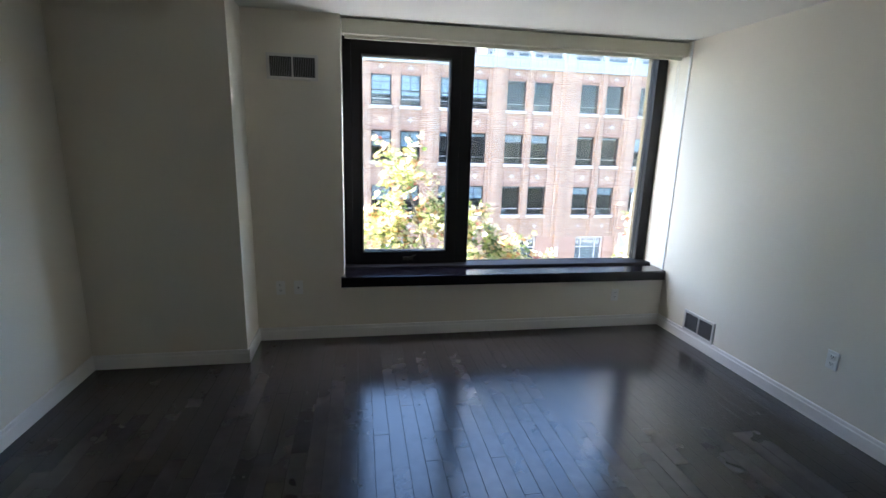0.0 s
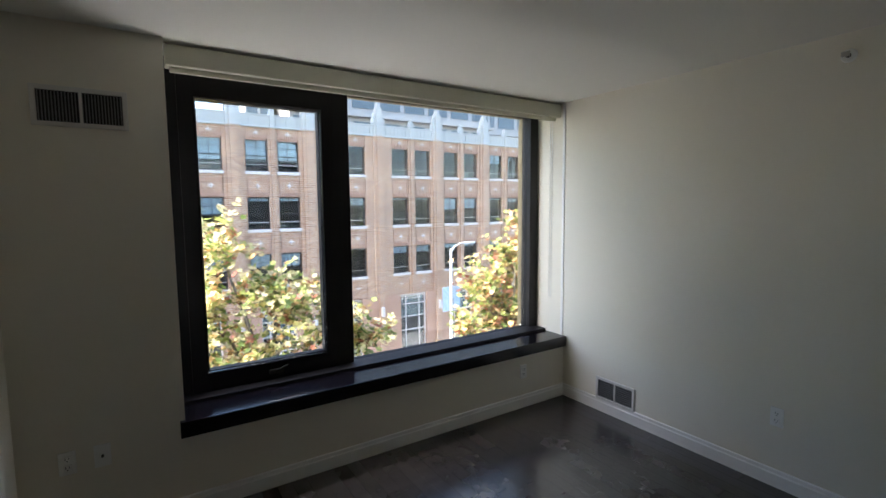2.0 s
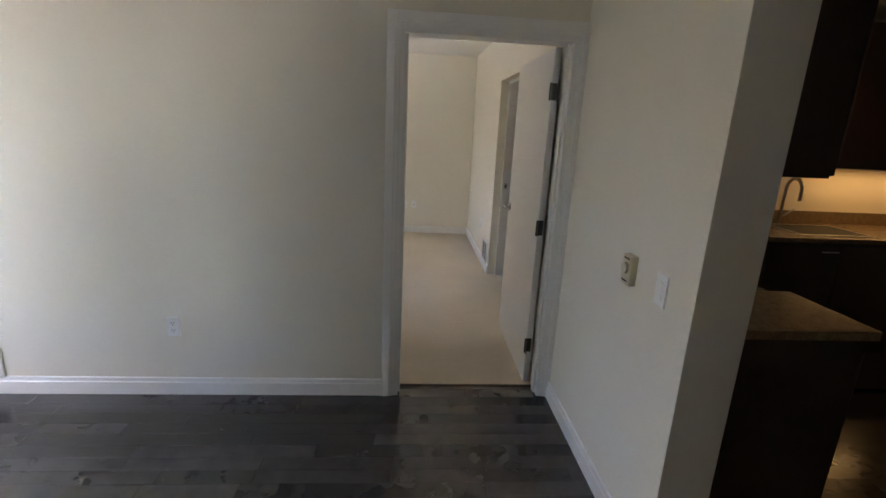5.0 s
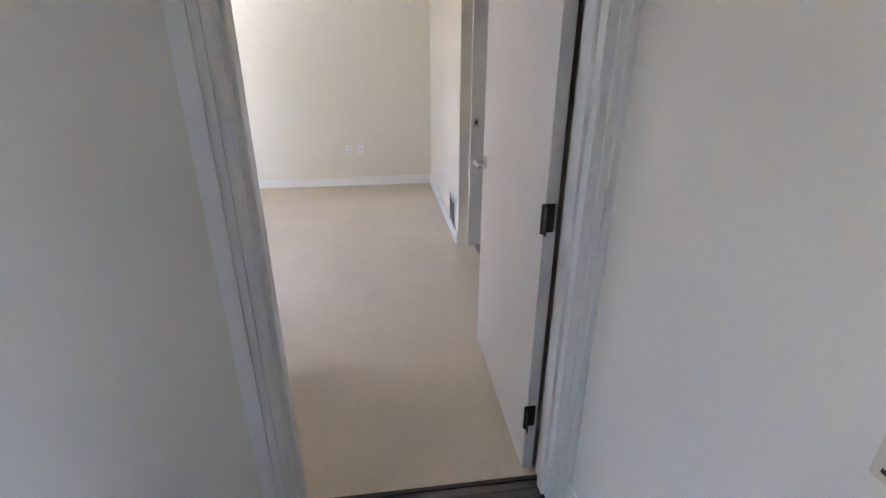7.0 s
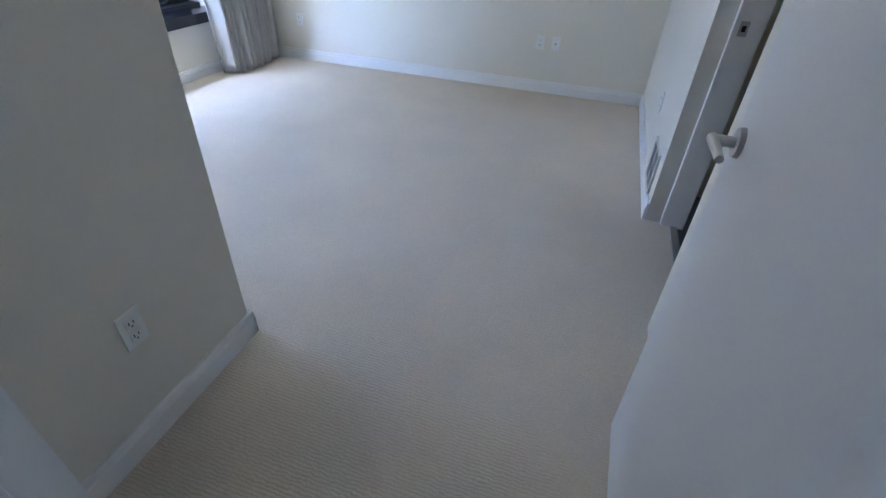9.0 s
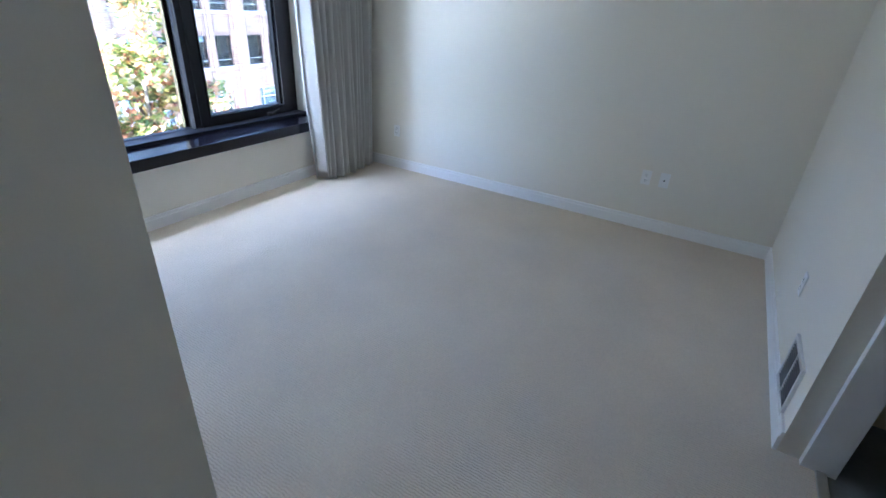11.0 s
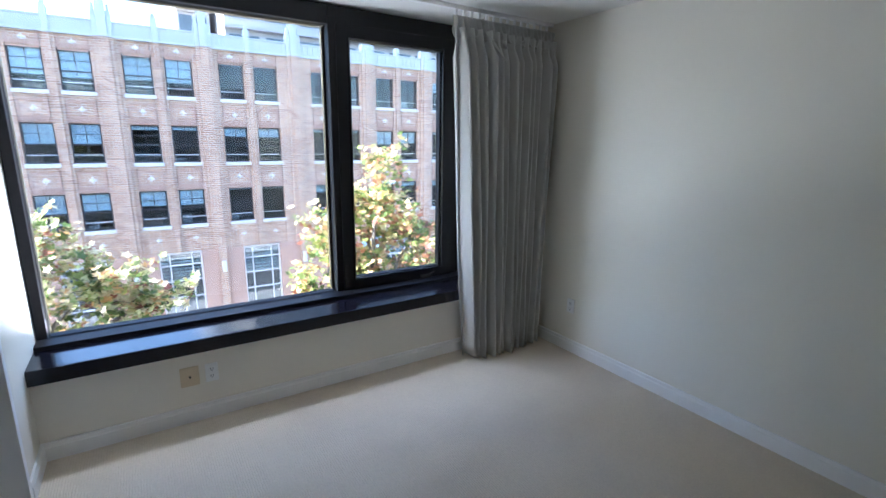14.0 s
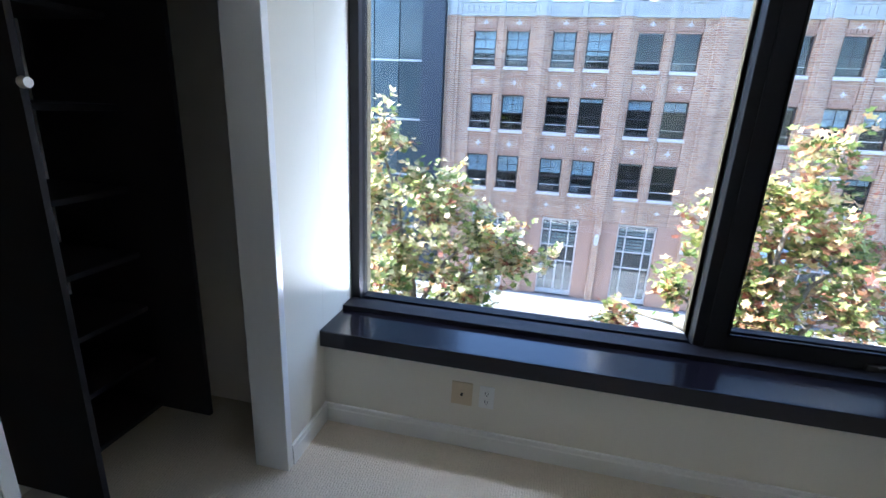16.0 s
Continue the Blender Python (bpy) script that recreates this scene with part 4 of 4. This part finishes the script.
# ---- trees ----
def tree(label, at, lobes, leaves, seed, foliage):
    """A street tree: trunk, limbs to each lobe, and a crown of single leaves gathered on twigs."""
    rnd = random.Random(seed)
    t = thing("street_tree", label, "tree", "street trees", at=at)
    bm = bmesh.new()
    z0 = 0.0
    fork = Vector((0, 0, 4.2))
    p, r = Vector((0, 0, z0)), .16
    for i in range(6):
        q = Vector((rnd.uniform(-.06, .06), rnd.uniform(-.06, .06), 4.2 * (i + 1) / 6))
        rod(bm, p, q, r, r * .93, 10)
        p, r = q, r * .93
    twigs = bmesh.new()
    verts, faces = [], []
    total = sum(l[3] ** 2 * l[4] for l in lobes)
    for lx, ly, lz, lr, lh in lobes:
        c = Vector((lx, ly, lz))
        a, ra = p.copy(), .085
        for i in range(5):
            k = (i + 1) / 5
            q = p.lerp(c, k) + Vector((rnd.uniform(-.2, .2), rnd.uniform(-.2, .2), .45 * math.sin(math.pi * k)))
            rod(bm, a, q, ra, ra * .78, 8)
            a, ra = q, ra * .78
        share = lr ** 2 * lh / total
        ntw = max(10, int(leaves * share / 22))
        for _ in range(ntw):
            d = Vector((rnd.gauss(0, 1), rnd.gauss(0, 1), rnd.gauss(0, 1))).normalized() * (rnd.random() ** .4)
            tip = c + Vector((d.x * lr, d.y * lr, d.z * lh)) * rnd.uniform(.75, 1.22)
            start = c + (tip - c) * rnd.uniform(.15, .5)
            rod(twigs, start, tip, .011, .004, 4)
            for _ in range(19):
                o = start.lerp(tip, rnd.uniform(.1, 1.08)) + Vector((rnd.gauss(0, .11), rnd.gauss(0, .11), rnd.gauss(0, .11)))
                s = rnd.uniform(.05, .14)
                rot = Euler((rnd.uniform(-.9, .9), rnd.uniform(-.9, .9), rnd.uniform(0, 6.3))).to_matrix()
                base = len(verts)
                for ang, k in ((0, 1.15), (.55, .55), (1.15, 1.0), (1.8, .5), (2.5, .85), (3.14, .35), (3.78, .85), (4.48, .5), (5.13, 1.0), (5.73, .55)):
                    v = rot @ Vector((s * k * math.cos(ang), s * k * math.sin(ang), .25 * s * k * k))
                    verts.append(o + v)
                c0 = len(verts)
                verts.append(o)
                faces += [(c0, base + i, base + (i + 1) % 10) for i in range(10)]
    part("trunk", bm, M_BARK, t, smooth=True)
    part("twigs", twigs, M_BARK, t)
    me = bpy.data.meshes.new("crown")
    me.from_pydata([tuple(v) for v in verts], [], faces)
    me.materials.append(foliage)
    crown = new("crown", me)
    crown.parent = t
    tagged(crown, "yellow-green and rusty autumn leaves", kind="stuff")
    return t


tree("street tree with yellow-green autumn leaves before the window", (2.1, 12.2, GROUND), ((-.9, 0, 8.7, .95, 1.0), (-1.2, .3, 7.4, 1.2, 1.0), (.4, .2, 7.5, 1.3, 1.0), (1.5, -.2, 6.7, 1.2, .9), (2.4, .1, 6.2, .95, .8), (-.4, -.3, 6.0, 1.6, 1.1), (1.2, 0, 5.4, 1.3, .9), (-2.0, .1, 6.2, 1.0, 1.0)), 7400, 3, M_LEAF)
tree("street tree turning orange and red at its top", (9.4, 12.2, GROUND), ((.5, 0, 9.0, .75, .9), (.2, .2, 8.0, 1.2, .9), (-.8, 0, 7.2, 1.1, .9), (1.1, -.2, 7.2, 1.2, 1.1), (0, .2, 6.3, 1.5, 1.0), (-1.7, .1, 6.0, .8, .7), (-2.7, 0, 5.3, .6, .4), (1.6, 0, 5.9, 1.1, 1.0), (.2, 0, 5.2, 1.5, .9)), 6800, 8, M_LEAF_RUST)
tree("street tree further along the pavement", (16.8, 12.2, GROUND), ((.0, 0, 7.5, 1.2, 1.0), (.8, .2, 6.6, 1.4, 1.0), (-.9, 0, 6.2, 1.3, 1.0)), 3000, 12, M_LEAF)

# ---- street furniture ----
lamp_post = thing("street_lamp", "grey street lamp with a curved arm and two banners", "street lamp", at=(13.9, 22.2, GROUND))
part("pole", rod(bmesh.new(), (0, 0, 0), (0, 0, 7.3), .11, .07), M_POLE, lamp_post)
ab = bmesh.new()
ap = [Vector((0, 0, 7.1)), Vector((.25, 0, 7.4)), Vector((.6, 0, 7.55)), Vector((1.1, 0, 7.58))]
for a, b in zip(ap, ap[1:]):
    rod(ab, a, b, .045)
part("arm", ab, M_POLE, lamp_post)
part("lamp_head", boxes((1.0, 1.55, -.12, .12, 7.50, 7.62), bev=.04), M_POLE, lamp_post)
for sx in (-1, 1):
    part("banner", boxes((sx * .14 - (.42 if sx < 0 else 0), sx * .14 + (.42 if sx > 0 else 0), -.012, .012, 3.9, 5.2)), M_BANNER, lamp_post, "blue and white printed banner")
    part("bracket", boxes((min(0, sx * .58), max(0, sx * .58), -.015, .015, 5.2, 5.23), (min(0, sx * .58), max(0, sx * .58), -.015, .015, 3.87, 3.9)), M_POLE, lamp_post)
part("base", rod(bmesh.new(), (0, 0, 0), (0, 0, .5), .2, .14), M_POLE, lamp_post)

# ---- floorboards, last ----
floor = tagged(new("floor"), "dark grey-brown stained hardwood strip floor with a satin sheen", "floor", kind="structure")
BW = 0.088
rnd = random.Random(21)
lengths = (0.42, 0.62, 0.86, 1.1)
meshes = {}
for L in lengths:
    me = bpy.data.meshes.new("plank")
    bm = boxes((0, BW - .0014, 0, L - .0014, -.012, 0.0))
    top = [e for e in bm.edges if all(v.co.z > -.001 for v in e.verts)]
    bmesh.ops.bevel(bm, geom=top, offset=.0009, segments=1, affect='EDGES')
    bm.to_mesh(me); bm.free()
    me.materials.append(M_FLOOR)
    meshes[L] = me
rest = bmesh.new()
count = 0
x = WEST
while x < 2.985 - .01:
    y = SOUTH + rnd.uniform(-.5, 0)
    while y < NORTH:
        L = rnd.choice(lengths)
        near = -0.75 < x < 2.95 and y > 1.05 and y + L < NORTH
        if near and count < 298 and x + BW < EAST:
            p = new("plank", meshes[L]); p.parent = floor; p.location = (x, y, 0)
            count += 1
        else:
            ya, yb = max(y, SOUTH), min(y + L - .0014, NORTH)
            xb = min(x + BW - .0014, 2.986)
            if yb - ya > .02 and xb > x:
                box(rest, x, xb, ya, yb, -.012, 0.0)
        y += L
    x += BW
for i in range(13):
    box(rest, 2.94 + i * BW, 2.94 + (i + 1) * BW - .0014, SOUTH, -.002, -.012, 0.0)
tagged(part("far_planks", rest, M_FLOOR_FAR, floor), kind="stuff")
